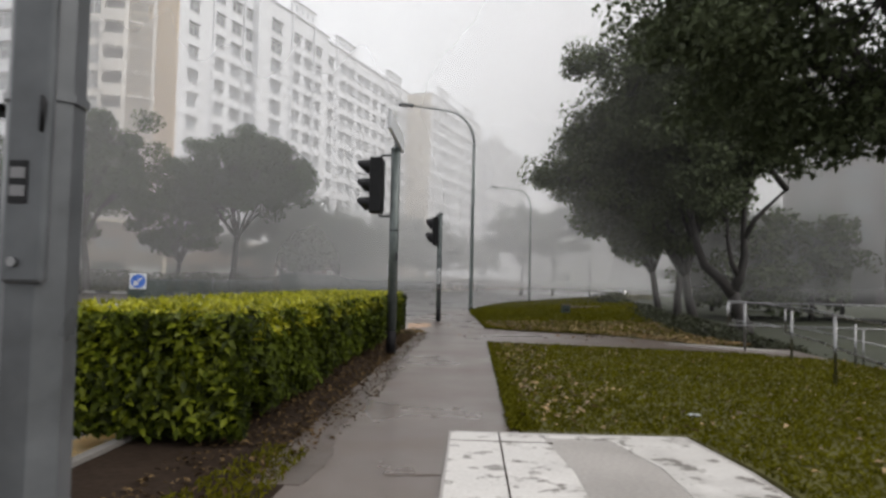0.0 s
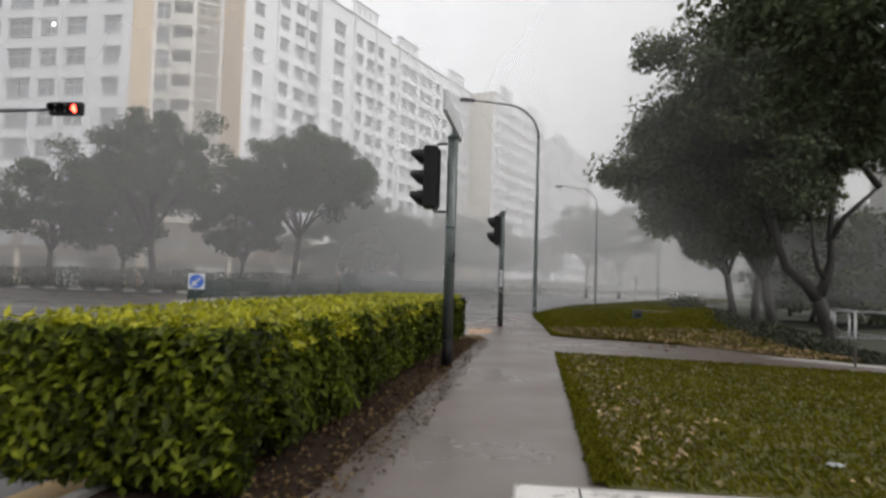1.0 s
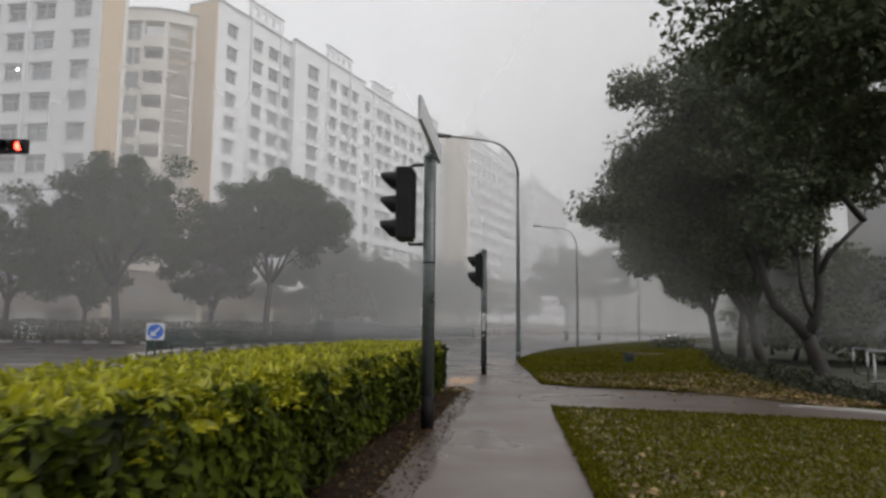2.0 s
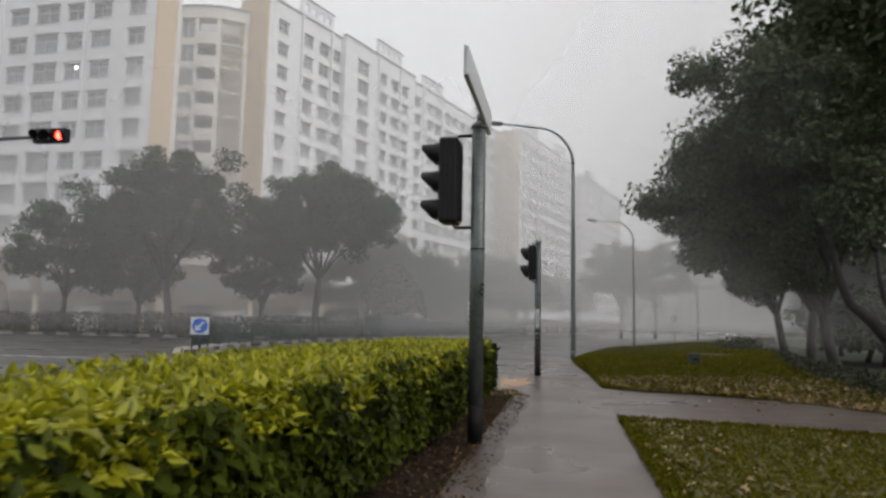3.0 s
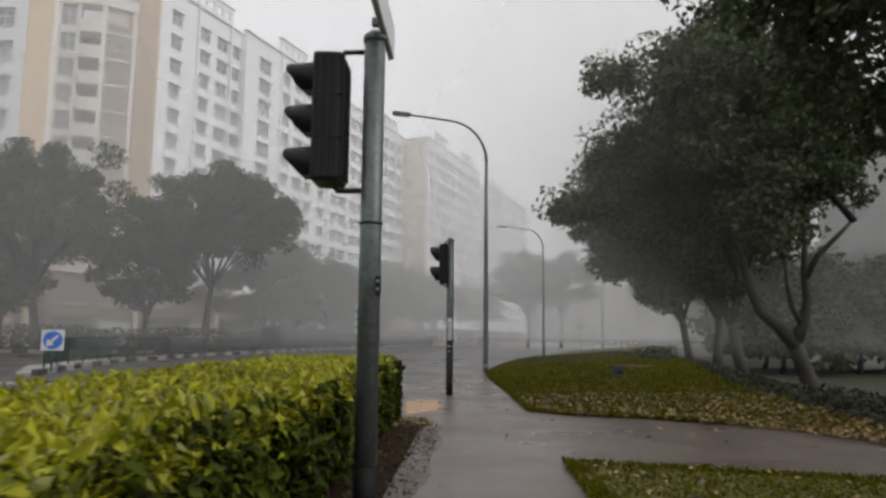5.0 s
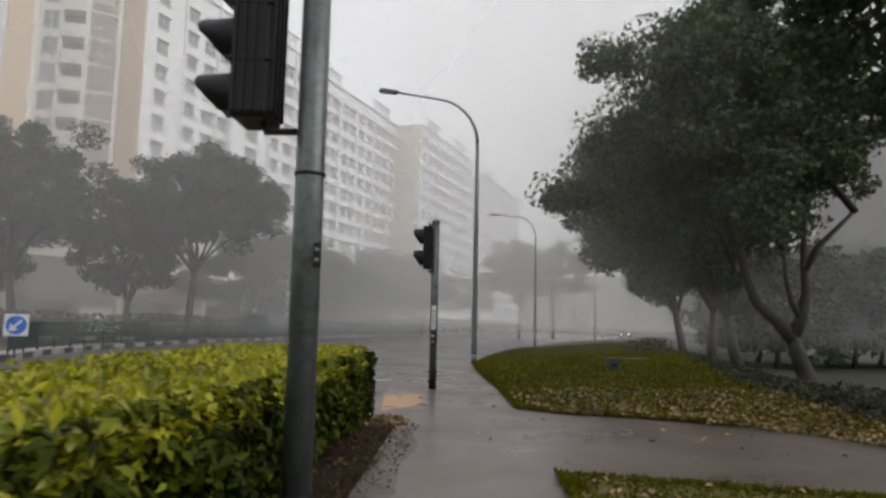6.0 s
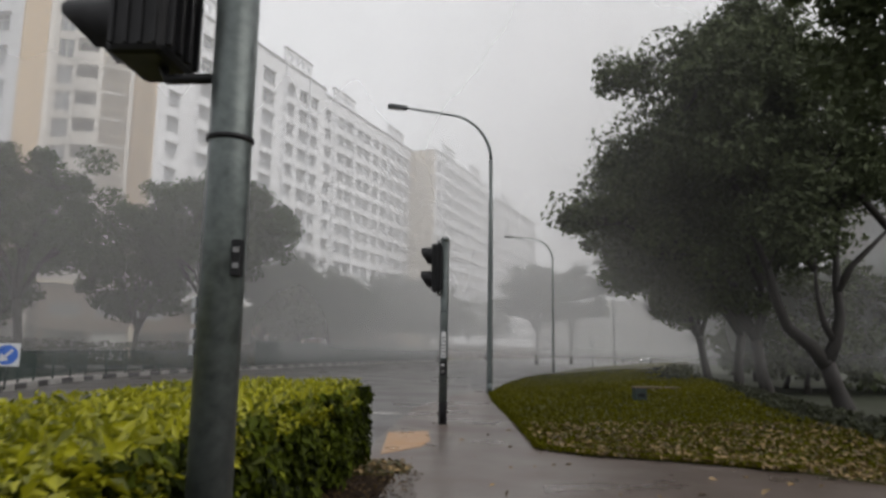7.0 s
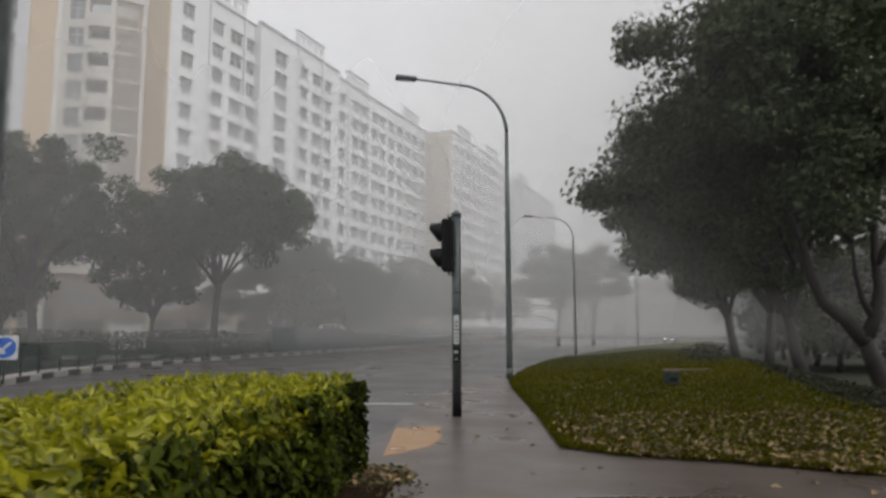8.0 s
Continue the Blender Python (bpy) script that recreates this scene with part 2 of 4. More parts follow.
def leaf_cloud(name, centres, normals, sizes, material, parent=None, aspect=0.45, bend=0.18, rng=None):
    """Many single bent leaves: each a rhombus folded along its midrib."""
    rng = rng or np.random.default_rng(1)
    c, nrm, s = np.asarray(centres, float), np.asarray(normals, float), np.asarray(sizes, float)[:, None]
    nrm = nrm / np.linalg.norm(nrm, axis=1, keepdims=True)
    r = rng.normal(size=c.shape)
    u = r - (r * nrm).sum(1, keepdims=True) * nrm
    u /= np.linalg.norm(u, axis=1, keepdims=True)
    w = np.cross(nrm, u)
    base, tip = c - u * s * 0.5, c + u * s * 0.5 - nrm * s * bend
    mid = c + nrm * s * 0.02
    left, right = mid + w * s * aspect * 0.5 + nrm * s * 0.1 - u * s * 0.05, mid - w * s * aspect * 0.5 + nrm * s * 0.1 - u * s * 0.05
    n = len(c)
    verts = np.stack([base, right, tip, left], 1).reshape(-1, 3)
    idx = np.arange(n)[:, None] * 4
    faces = np.concatenate([idx + np.array([[0, 1, 2]]), idx + np.array([[0, 2, 3]])], 1).reshape(-1, 3)
    me = bpy.data.meshes.new(name)
    me.vertices.add(len(verts))
    me.vertices.foreach_set("co", verts.ravel())
    me.loops.add(faces.size)
    me.loops.foreach_set("vertex_index", faces.ravel())
    me.polygons.add(len(faces))
    me.polygons.foreach_set("loop_start", np.arange(len(faces)) * 3)
    me.update(calc_edges=True)
    me.validate()
    me.materials.append(material)
    ob = new(name, me)
    if parent:
        ob.parent = parent
    return ob


# ---- ground, road and paths ----
ROAD_Z = -0.1


def crest(y):
    """Plan x at which the lawn tips over into the slope."""
    return float(np.interp(y, [-40, 5, 12, 18, 22, 30, 38, 60, 100, 160], [8, 8, 7.6, 7.0, 6.6, 7.3, 8.9, 12.8, 23, 41]))


def ground_z(x, y):
    over = x - crest(y)
    if over <= 0:
        return ROAD_Z
    return ROAD_Z - 1.4 * min(1.0, over / 6.0)


def ground_sheet():
    xs = [-1500, -600, -250, -120, -60, -30, -15, 0, 4, 6, 7, 8, 9, 10, 11, 12, 13, 14, 15, 17, 19, 22, 26, 32, 40, 55, 80, 150, 400, 1500]
    ys = [-400, -100, -40, -10, 0, 5, 10, 14, 18, 22, 26, 30, 34, 38, 42, 48, 55, 64, 75, 90, 110, 140, 200, 400, 1000, 2500]
    v = [(x, y, ground_z(x, y)) for y in ys for x in xs]
    w = len(xs)
    f = [(j * w + i, j * w + i + 1, (j + 1) * w + i + 1, (j + 1) * w + i) for j in range(len(ys) - 1) for i in range(w - 1)]
    ob = raw("ground", v, f, ASPHALT, None, True)
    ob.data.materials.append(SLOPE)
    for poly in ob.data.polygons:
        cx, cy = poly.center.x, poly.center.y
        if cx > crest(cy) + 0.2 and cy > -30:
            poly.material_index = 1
    return tagged(ob, "wet grey asphalt road ground", "road", kind="structure")


ground_sheet()

# footpath with its junction to the steps and the wet apron at the crossing
tagged(slab("footpath", [(-0.85, -8), (0.82, -8), (0.82, 17.8), (2.7, 17.35), (4.4, 16.9), (6.2, 16.4), (7.4, 15.9), (7.6, 18.4), (5.9, 18.9), (4.9, 20.7), (4.0, 21.8),
                          (2.7, 22.5), (1.6, 22.92), (1.2, 23.2), (0.95, 23.6), (0.85, 24.3), (0.76, 27.1), (0.42, 34), (0.38, 37.3), (0.45, 39.5), (-0.1, 39.6), (-1.0, 36), (-1.7, 31),
                          (-1.75, 26), (-1.7, 22.2), (-1.02, 21.6), (-1.05, 15), (-1.02, 10), (-0.8, 7)], ROAD_Z - 0.1, 0.0, CONCRETE),
       "wet brown-grey concrete footpath with rain film", "footpath", kind="structure")
tagged(slab("verge", [(-2.19, -8), (-0.85, -8), (-0.8, 7), (-1.02, 10), (-1.05, 15), (-1.02, 21.6), (-1.7, 22.2), (-2.45, 22.2), (-2.36, 8)], ROAD_Z - 0.1, -0.015, SOIL),
       "dark wet soil strip under the hedge", "verge", kind="structure")
tagged(slab("kerb", [(-2.27, -8), (-2.19, -8), (-2.36, 8), (-2.45, 22.2), (-2.54, 22.2), (-2.45, 8)], ROAD_Z - 0.1, 0.02, KERBSTONE),
       "pale concrete kerb along the road", "kerb", kind="structure")


def in_poly(x, y, poly):
    hit = False
    for (x0, y0), (x1, y1) in zip(poly, poly[1:] + poly[:1]):
        if (y0 > y) != (y1 > y) and x < (x1 - x0) * (y - y0) / (y1 - y0) + x0:
            hit = not hit
    return hit


def swell(x, y):
    """Height of the far lawn, which rises gently from the kerb towards the crest."""
    left = float(np.interp(y, [18, 24, 39.5, 45.5, 54, 63, 79, 101, 125], [6, 0.85, 0.5, 1.2, 2.6, 4.8, 9, 15.6, 27]))
    a = max(0.0, min(1.0, (x - left) / 6.0))
    b = max(0.0, min(1.0, (y - 22.0) / 20.0))
    return 0.02 + 0.42 * a * a * (3 - 2 * a) * b


def mound(name, outline):
    """A lawn cut from its outline, its surface following the swell of the ground."""
    bm = bmesh.new()
    vs = [bm.verts.new((x, y, 0)) for x, y in outline]
    bm.faces.new(vs)
    bmesh.ops.triangulate(bm, faces=bm.faces[:])
    for axis, a, b, step in (((0, 1, 0), 19, 126, 2.0), ((1, 0, 0), 1, 33, 1.0)):
        k = a
        while k < b:
            bmesh.ops.bisect_plane(bm, geom=bm.verts[:] + bm.edges[:] + bm.faces[:], plane_co=Vector(axis) * k, plane_no=axis)
            k += step if k < 60 else step * 4
    edge = [e for e in bm.edges if e.is_boundary]
    ext = bmesh.ops.extrude_edge_only(bm, edges=edge)
    low = {v for v in ext["geom"] if isinstance(v, bmesh.types.BMVert)}
    for v in bm.verts:
        v.co.z = ROAD_Z - 0.3 if v in low else swell(v.co.x, v.co.y)
    bmesh.ops.recalc_face_normals(bm, faces=bm.faces)
    return part(name, bm, LAWN)


NEAR_LAWN = [(0.82, 8.4), (2.3, 8.42), (2.45, 7.2), (2.6, -8), (7.8, -8), (7.4, 5), (7.3, 12), (7.4, 15.9), (6.2, 16.4), (4.4, 16.9), (2.7, 17.35), (0.82, 17.8)]
FAR_LAWN = [(0.85, 24.3), (1.0, 23.75), (1.3, 23.3), (1.75, 22.98), (2.7, 22.5), (4.0, 21.8), (4.9, 20.7), (5.9, 18.9), (6.8, 18.7), (6.5, 22), (7.1, 30), (8.7, 38), (12.6, 60), (22.8, 100), (33, 127),
            (27, 125), (15.6, 101), (9, 79), (4.8, 63), (2.6, 54), (1.2, 45.5), (0.5, 39.5), (0.38, 37.3), (0.42, 34), (0.76, 27.1)]
tagged(slab("lawn_near", NEAR_LAWN, ROAD_Z - 0.1, 0.02, LAWN), "olive green lawn strewn with fallen leaves", "lawn", kind="structure")
tagged(mound("lawn_far", FAR_LAWN), "olive green lawn beside the road bend", "lawn", kind="structure")


def blades(name, poly, x0, x1, y0, y1, count, size, label, seed):
    rng = np.random.default_rng(seed)
    c = []
    while len(c) < count:
        x, y = rng.uniform(x0, x1), y0 + (y1 - y0) * rng.random() ** 1.5
        if in_poly(x, y, poly):
            c.append((x, y, (swell(x, y) if y > 18.5 else 0.02) + size * 0.25))
    c = np.array(c)
    nr = rng.normal(size=(count, 3)) * (1, 1, 0.35)
    ob = leaf_cloud(name, c, nr, rng.uniform(0.6, 1.3, count) * size, GRASS, None, 0.22, 0.3, rng)
    return tagged(ob, label, "grass", kind="stuff")


blades("grass", NEAR_LAWN, 0.8, 7.5, 5, 17.9, 44000, 0.07, "short olive turf blades on the lawn", 11)
blades("grass", FAR_LAWN, 0.3, 15, 18.6, 62, 48000, 0.11, "short olive turf blades beside the road", 12)


def litter(name, poly, x0, x1, y0, y1, count, size, z, label, seed, power=1.0, material=FALLEN):
    rng = np.random.default_rng(seed)
    c = []
    while len(c) < count:
        x, y = rng.uniform(x0, x1), y0 + (y1 - y0) * rng.random() ** power
        if in_poly(x, y, poly):
            c.append((x, y, z + (swell(x, y) - 0.02 if poly is FAR_LAWN else 0.0) + rng.uniform(0, 0.03)))
    nr = rng.normal(size=(count, 3)) * 0.35 + (0, 0, 1)
    ob = leaf_cloud(name, np.array(c), nr, rng.uniform(0.5, 1.3, count) * size, material, None, 0.5, 0.15, rng)
    return tagged(ob, label, "leaves", kind="stuff")


VERGE_EDGE = [(-1.75, 5), (-0.9, 5), (-0.85, 8), (-1.0, 12), (-1.0, 21.6), (-1.75, 22)]
EDGE = [(0.74, 8.5), (0.95, 8.5), (0.95, 17.7), (2.7, 17.25), (6.2, 16.3), (6.2, 16.48), (2.7, 17.43), (0.75, 17.9)]
blades("grass", EDGE, 0.7, 6.3, 8.4, 18.0, 5000, 0.09, "ragged turf edge along the footpath", 14)
EDGE2 = [(0.95, 23.5), (1.5, 23.05), (2.7, 22.6), (4.1, 21.9), (4.0, 21.7), (2.7, 22.4), (1.45, 22.85), (0.8, 23.4), (0.68, 27.1), (0.34, 34), (0.3, 39), (0.48, 39), (0.52, 34), (0.86, 27.1)]
blades("grass", EDGE2, 0.2, 4.2, 21.5, 39.2, 6000, 0.11, "ragged turf edge along the wet path", 15)
litter("fallen_leaves", NEAR_LAWN, 0.8, 7.5, 6, 17.9, 400, 0.075, 0.05, "pale brown fallen leaves on the lawn", 21)
litter("fallen_leaves", FAR_LAWN, 0.6, 8, 18.7, 27, 2600, 0.1, 0.06, "brown fallen leaves along the lawn edge", 22, 2.6)
litter("fallen_leaves", [(0.85, 8.5), (1.9, 8.5), (1.7, 17.4), (0.85, 17.6)], 0.85, 1.9, 8.5, 17.7, 260, 0.09, 0.05, "pale leaves gathered beside the path", 26)
litter("fallen_leaves", VERGE_EDGE, -1.75, -0.85, 5, 22, 2600, 0.055, 0.0, "brown fallen leaves on the hedge soil", 23, 1.0, FALLEN_DARK)
litter("fallen_leaves", [(-1.15, 6.5), (-0.95, 6.5), (-0.62, 9), (-0.78, 14), (-0.72, 21), (-1.15, 21.4)], -1.2, -0.6, 6.5, 21.4, 900, 0.05, 0.006, "dark wet leaves spilling onto the path edge", 27, 1.0, FALLEN_DARK)
litter("fallen_leaves", [(-1.6, 20), (5, 18), (4, 22), (0.8, 23.4), (0.7, 27), (-1.5, 27)], -1.5, 5, 18, 27, 40, 0.11, 0.005, "dark wet leaves on the footpath", 24)

SPILL = [(0.9, 23.9), (1.6, 23.35), (2.9, 22.95), (4.4, 22.2), (5.4, 20.9), (6.3, 19.0), (5.8, 18.6), (4.8, 20.3), (3.9, 21.55), (2.6, 22.3), (1.4, 22.75)]
litter("fallen_leaves", SPILL, 0.85, 6.4, 18.5, 24, 1100, 0.085, 0.05, "brown leaves drifted against the turf edge", 28)
tagged(slab("verge_grass", [(-1.72, 20.9), (-0.95, 21.0), (-0.88, 21.5), (-1.1, 21.95), (-1.68, 22.12)], -0.1, 0.006, LAWN), "small grass patch at the hedge end", "verge", kind="structure")
litter("fallen_leaves", [(-1.72, 20.9), (-0.95, 21.0), (-0.88, 21.5), (-1.1, 21.95), (-1.68, 22.12)], -1.75, -0.85, 20.9, 22.15, 160, 0.1, 0.01, "pale leaves on the verge patch", 25)
TUFT = [(-1.5, 5.2), (-0.85, 5.2), (-0.82, 7.4), (-1.2, 7.6)]
blades("grass", TUFT, -1.5, -0.8, 5.2, 7.6, 1100, 0.06, "thin grass tufts on the verge soil", 13)
# painted slab beside the path
slab("painted_crossing", [(0.2, -6), (2.4, -6), (2.38, 7.2), (2.25, 8.35), (0.2, 8.3)], ROAD_Z - 0.1, 0.03, CONCRETE_LIGHT)["label"] = "grey concrete slab with worn white stripes"
slab("stripe", [(0.22, -6), (1.15, -6), (1.1, 7.0), (0.98, 8.22), (0.22, 8.27)], 0.028, 0.036, PAINT_W)
slab("stripe", [(1.8, -6), (2.36, -6), (2.33, 7.2), (2.2, 8.3), (1.5, 8.25), (1.75, 7.2)], 0.028, 0.036, PAINT_W)
slab("stripe", [(1.0, 8.08), (1.62, 8.1), (1.52, 8.24), (0.985, 8.215)], 0.028, 0.0355, PAINT_W)
for jx in (0.62,):
    slab("joint", [(jx, 4), (jx + 0.012, 4), (jx + 0.012, 8.24), (jx, 8.24)], 0.03, 0.039, SOIL)
for jy in (5.6, 7.9):
    slab("joint", [(0.22, jy), (1.05, jy), (1.05, jy + 0.012), (0.22, jy + 0.012)], 0.03, 0.0385, SOIL)
# dark path edge: part washed soil, part hedge reflection put into the colour
dark_edge = [(-1.06, 6.6 + 0.12 * k) for k in range(121)]
dark_edge += [(-0.74 + 0.05 * math.sin(k * 0.31) + 0.04 * math.sin(k * 0.13 + 1) + 0.012 * math.sin(k * 1.9), 6.6 + 0.12 * k) for k in range(120, -1, -1)]
tagged(slab("soil_wash", dark_edge, -0.05, 0.004, SOIL_REFLECTION), "dark path edge of washed soil and painted hedge reflection", "soil", kind="structure")
scrap = thing("paper_scrap", "small crumpled white paper scrap lying on the lawn", "litter", 2.6, 9.26, 0.055, 20)
sb = bmesh.new()
sv = [[sb.verts.new((0.032 * a, 0.022 * b, 0.012 * math.sin(a * 2.1 + b * 1.3) + 0.012)) for a in range(-2, 3)] for b in range(-2, 3)]
for a in range(4):
    for b in range(4):
        sb.faces.new((sv[a][b], sv[a][b + 1], sv[a + 1][b + 1], sv[a + 1][b]))
bmesh.ops.solidify(sb, geom=sb.faces[:], thickness=0.004)
part("sheet", sb, SIGN_W, scrap)
slab("access_cover", [(-0.2, 6.9), (0.18, 6.95), (0.2, 8.2), (-0.2, 8.2)], -0.05, 0.006, CONCRETE)["label"] = "cracked concrete access cover in the path"
slab("ochre_patch", [(-1.45, 22.6), (-0.95, 23.4), (-0.85, 24.2), (-0.98, 25.6), (-1.68, 25.3)], -0.05, 0.006, OCHRE)["label"] = "wet ochre paving at the dropped kerb"
slab("edging", [(5.0, 19.2), (6.6, 17.6), (7.3, 17.6), (5.9, 19.0)], -0.05, 0.025, CONCRETE_LIGHT)["label"] = "pale concrete edging near the steps"
slab("road_line", [(-30, 30.2), (-2.0, 30.2), (-2.0, 30.45), (-30, 30.45)], ROAD_Z - 0.01, ROAD_Z + 0.006, PAINT_W)
slab("road_line", [(-3.62, -8), (-3.5, -8), (-3.6, 22), (-3.72, 22)], ROAD_Z - 0.01, ROAD_Z + 0.006, PAINT_W)
slab("road_line", [(-2.95, -8), (-2.62, -8), (-2.66, 9.5), (-3.0, 9.5)], ROAD_Z - 0.01, ROAD_Z + 0.006, PAINT_Y)
for ya in (33, 41, 49, 57, 65, 74, 84):
    xa = float(np.interp(ya, [30, 60, 100], [-8, -6.5, 2]))
    slab("road_line", [(xa, ya), (xa + 0.15, ya), (xa + 0.4, ya + 2.5), (xa + 0.25, ya + 2.5)], ROAD_Z - 0.01, ROAD_Z + 0.006, PAINT_W)

# median with black and white kerb stones
MED = [(-15.4, 34.0), (-17.0, 39.5), (-18.2, 46), (-18.2, 57), (-16.7, 67), (-15.1, 81), (-11, 105), (-4, 140), (6, 180)]


def along(line, step):
    """Points every step metres along a plan line, with their headings."""
    out, carry = [], 0.0
    for (x0, y0), (x1, y1) in zip(line, line[1:]):
        d = math.hypot(x1 - x0, y1 - y0)
        s = carry
        while s < d:
            out.append((x0 + (x1 - x0) * s / d, y0 + (y1 - y0) * s / d, math.degrees(math.atan2(y1 - y0, x1 - x0))))
            s += step
        carry = s - d
    return out


back = [(-16.0, 33.9), (-18.9, 39.2), (-20.0, 46), (-20.0, 57.2), (-18.5, 67.4), (-16.9, 81.4), (-12.8, 105.6), (-5.8, 140.6), (4.3, 180.6)]
slab("median", MED + back[::-1], ROAD_Z - 0.1, 0.0, CONCRETE_LIGHT)["label"] = "raised concrete median strip"


def kerb_row(line, label):
    row = tagged(new("median_kerb"), label, "kerb", kind="structure")
    bm = boxed(0, 1.2, -0.11, 0.11, -0.15, 0.12, 0.03)
    a = part("kerb_stone", bm, KERB_B, row)
    b = part("kerb_stone", boxed(0, 1.2, -0.11, 0.11, -0.15, 0.12, 0.03), KERB_W, row)
    for i, (x, y, h) in enumerate(along(line, 1.25)[:80]):
        src = a if i % 2 == 0 else b
        if i < 2:
            src.matrix_local = pose(x, y, 0, 0, 0, h)
        else:
            share("kerb_stone", src.data, row, pose(x, y, 0, 0, 0, h))


kerb_row(MED, "black and white painted kerb stones of the median")
kerb_row([(-60, 55), (-44, 60.5), (-36, 60.5), (-30, 60), (-24.5, 63), (-22, 75), (-19.5, 85)], "black and white painted kerb stones across the road")
slab("far_verge", [(-90, 48), (-60, 55.2), (-44, 60.7), (-36, 60.7), (-30, 60.2), (-24.6, 63.2), (-22.1, 75.2), (-12, 118), (0, 160), (-20, 175), (-90, 110)], ROAD_Z - 0.1, 0.06, LAWN)["label"] = "grass verge across the road"


# ---- fences of the median ----
def railing(line, h, step, label, tall=False):
    f = thing("fence", label, "fence")
    ps = along(line, step)
    bm = boxed(-0.03, 0.03, -0.03, 0.03, 0, h, 0.006)
    first = part("post", bm, FENCE, f)
    for i, (x, y, a) in enumerate(ps):
        if i == 0:
            first.matrix_local = pose(x, y, 0.0, 0, 0, a)
        else:
            share("post", first.data, f, pose(x, y, 0.0, 0, 0, a))
    for z in ((h - 0.05, 0.22) if not tall else (h - 0.05, h * 0.5, 0.15)):
        tube("rail", [(x, y, z) for x, y, a in ps], 0.032, FENCE, f, 6, False)
    bars = []
    for (x0, y0, a), (x1, y1, b) in zip(ps, ps[1:]):
        k = int(step / (0.14 if not tall else 0.1))
        for i in range(1, k):
            bars.append((x0 + (x1 - x0) * i / k, y0 + (y1 - y0) * i / k))
    v, fc = [], []
    for x, y in bars:
        o = len(v)
        r = 0.011 if not tall else 0.034
        for dx, dy in ((-r, -r), (r, -r), (r, r), (-r, r)):
            v += [(x + dx, y + dy, 0.2), (x + dx, y + dy, h - 0.06)]
        for k in range(4):
            q = (k + 1) % 4
            fc.append((o + 2 * k, o + 2 * q, o + 2 * q + 1, o + 2 * k + 1))
    bar = raw("infill", v, fc, FENCE, f)
    bar["kind"] = "stuff"
    return f


railing([(-16.3, 36.0), (-17.6, 40), (-18.8, 46), (-18.8, 57), (-17.3, 67)], 1.25, 2.0, "dark green metal railing on the median")
railing([(-17.3, 67), (-15.8, 81), (-11.7, 105), (-6, 133)], 2.1, 2.5, "tall dark green metal fence on the median", True)


# ---- street furniture ----
def signal_pole(x, y, label):
    p = thing("traffic_signal", label, "traffic light", x, y, 0)
    r = 0.085
    tube("pole", [(0, 0, 0.44), (0, 0, 3.74)], r, GALV, p, 20)
    tube("base_band", [(0, 0, 0), (0, 0, 0.44)], r + 0.003, BLACKPAINT, p, 20)
    tube("cap", [(0, 0, 3.74), (0, 0, 3.78), (0, 0, 3.83)], [r + 0.01, r + 0.01, r * 0.5], GALV, p, 20)
    tube("clamp", [(0, 0, 2.26), (0.0, 0, 2.278)], r + 0.008, BLACK, p, 20)
    return p


def visor_geo(r, length, sides=18):
    """A hood: a tube open below, cut back towards its lower rim, opening along -x."""
    v, f = [], []
    a0, a1 = radians(-52), radians(232)
    for i in range(sides + 1):
        a = a0 + (a1 - a0) * i / sides
        c, s = math.cos(a), math.sin(a)
        ln = length * (0.38 + 0.62 * max(0.0, min(1.0, (s + 0.75) / 1.05)))
        for rr in (r, r - 0.008):
            v += [(0, rr * c, rr * s), (-ln, rr * 0.95 * c, rr * 0.95 * s - 0.012)]
    for i in range(sides):
        o, q = 4 * i, 4 * (i + 1)
        f += [(o, o + 1, q + 1, q), (o + 2, q + 2, q + 3, o + 3), (o + 1, o + 3, q + 3, q + 1)]
    return v, f


def signal_head(parent, x, y, z, aspects, cell, wide, deep, rz=0, mat_on=None, board=True):
    h = aspects * cell
    head = part("housing", boxed(-deep / 2, deep / 2, -wide / 2, wide / 2, 0, h, 0.03), BLACK, parent, "black signal housing")
    head.matrix_local = pose(x, y, z, 0, 0, rz)
    if board:
        bb = part("backboard", boxed(deep * 0.12, deep * 0.2, -wide / 2 - 0.1, wide / 2 + 0.1, -0.08, h + 0.08, 0.01), BLACK, head)
    for k in range(4):
        ry = -wide / 2 + 0.05 + (wide - 0.1) * k / 3
        part("back_rib", boxed(deep / 2 - 0.01, deep / 2 + 0.022, ry - 0.012, ry + 0.012, 0.04, h - 0.04, 0.004), BLACK, head)
        rx = -deep / 2 + 0.03 + (deep - 0.06) * k / 3
        part("side_rib", boxed(rx - 0.008, rx + 0.008, -wide / 2 - 0.012, -wide / 2 + 0.005, 0.03, h - 0.03, 0.003), BLACK, head)
    for k in range(1, aspects):
        part("joint_band", boxed(-deep / 2 - 0.006, deep / 2 + 0.006, -wide / 2 - 0.006, wide / 2 + 0.006, k * cell - 0.012, k * cell + 0.012, 0.003), BLACK, head)
    for i in range(aspects):
        zc = (i + 0.5) * cell
        v, f = visor_geo(cell * 0.4, 0.225)
        vs = raw("visor", [(px - deep / 2, py, pz + zc) for px, py, pz in v], f, BLACK, head, True)
        on = mat_on if (mat_on and i == aspects - 1) else LENS
        ln = tube("lens", [(-deep / 2 - 0.012, 0, zc), (-deep / 2 + 0.01, 0, zc)], cell * 0.36, on, head, 20, False)
    return head


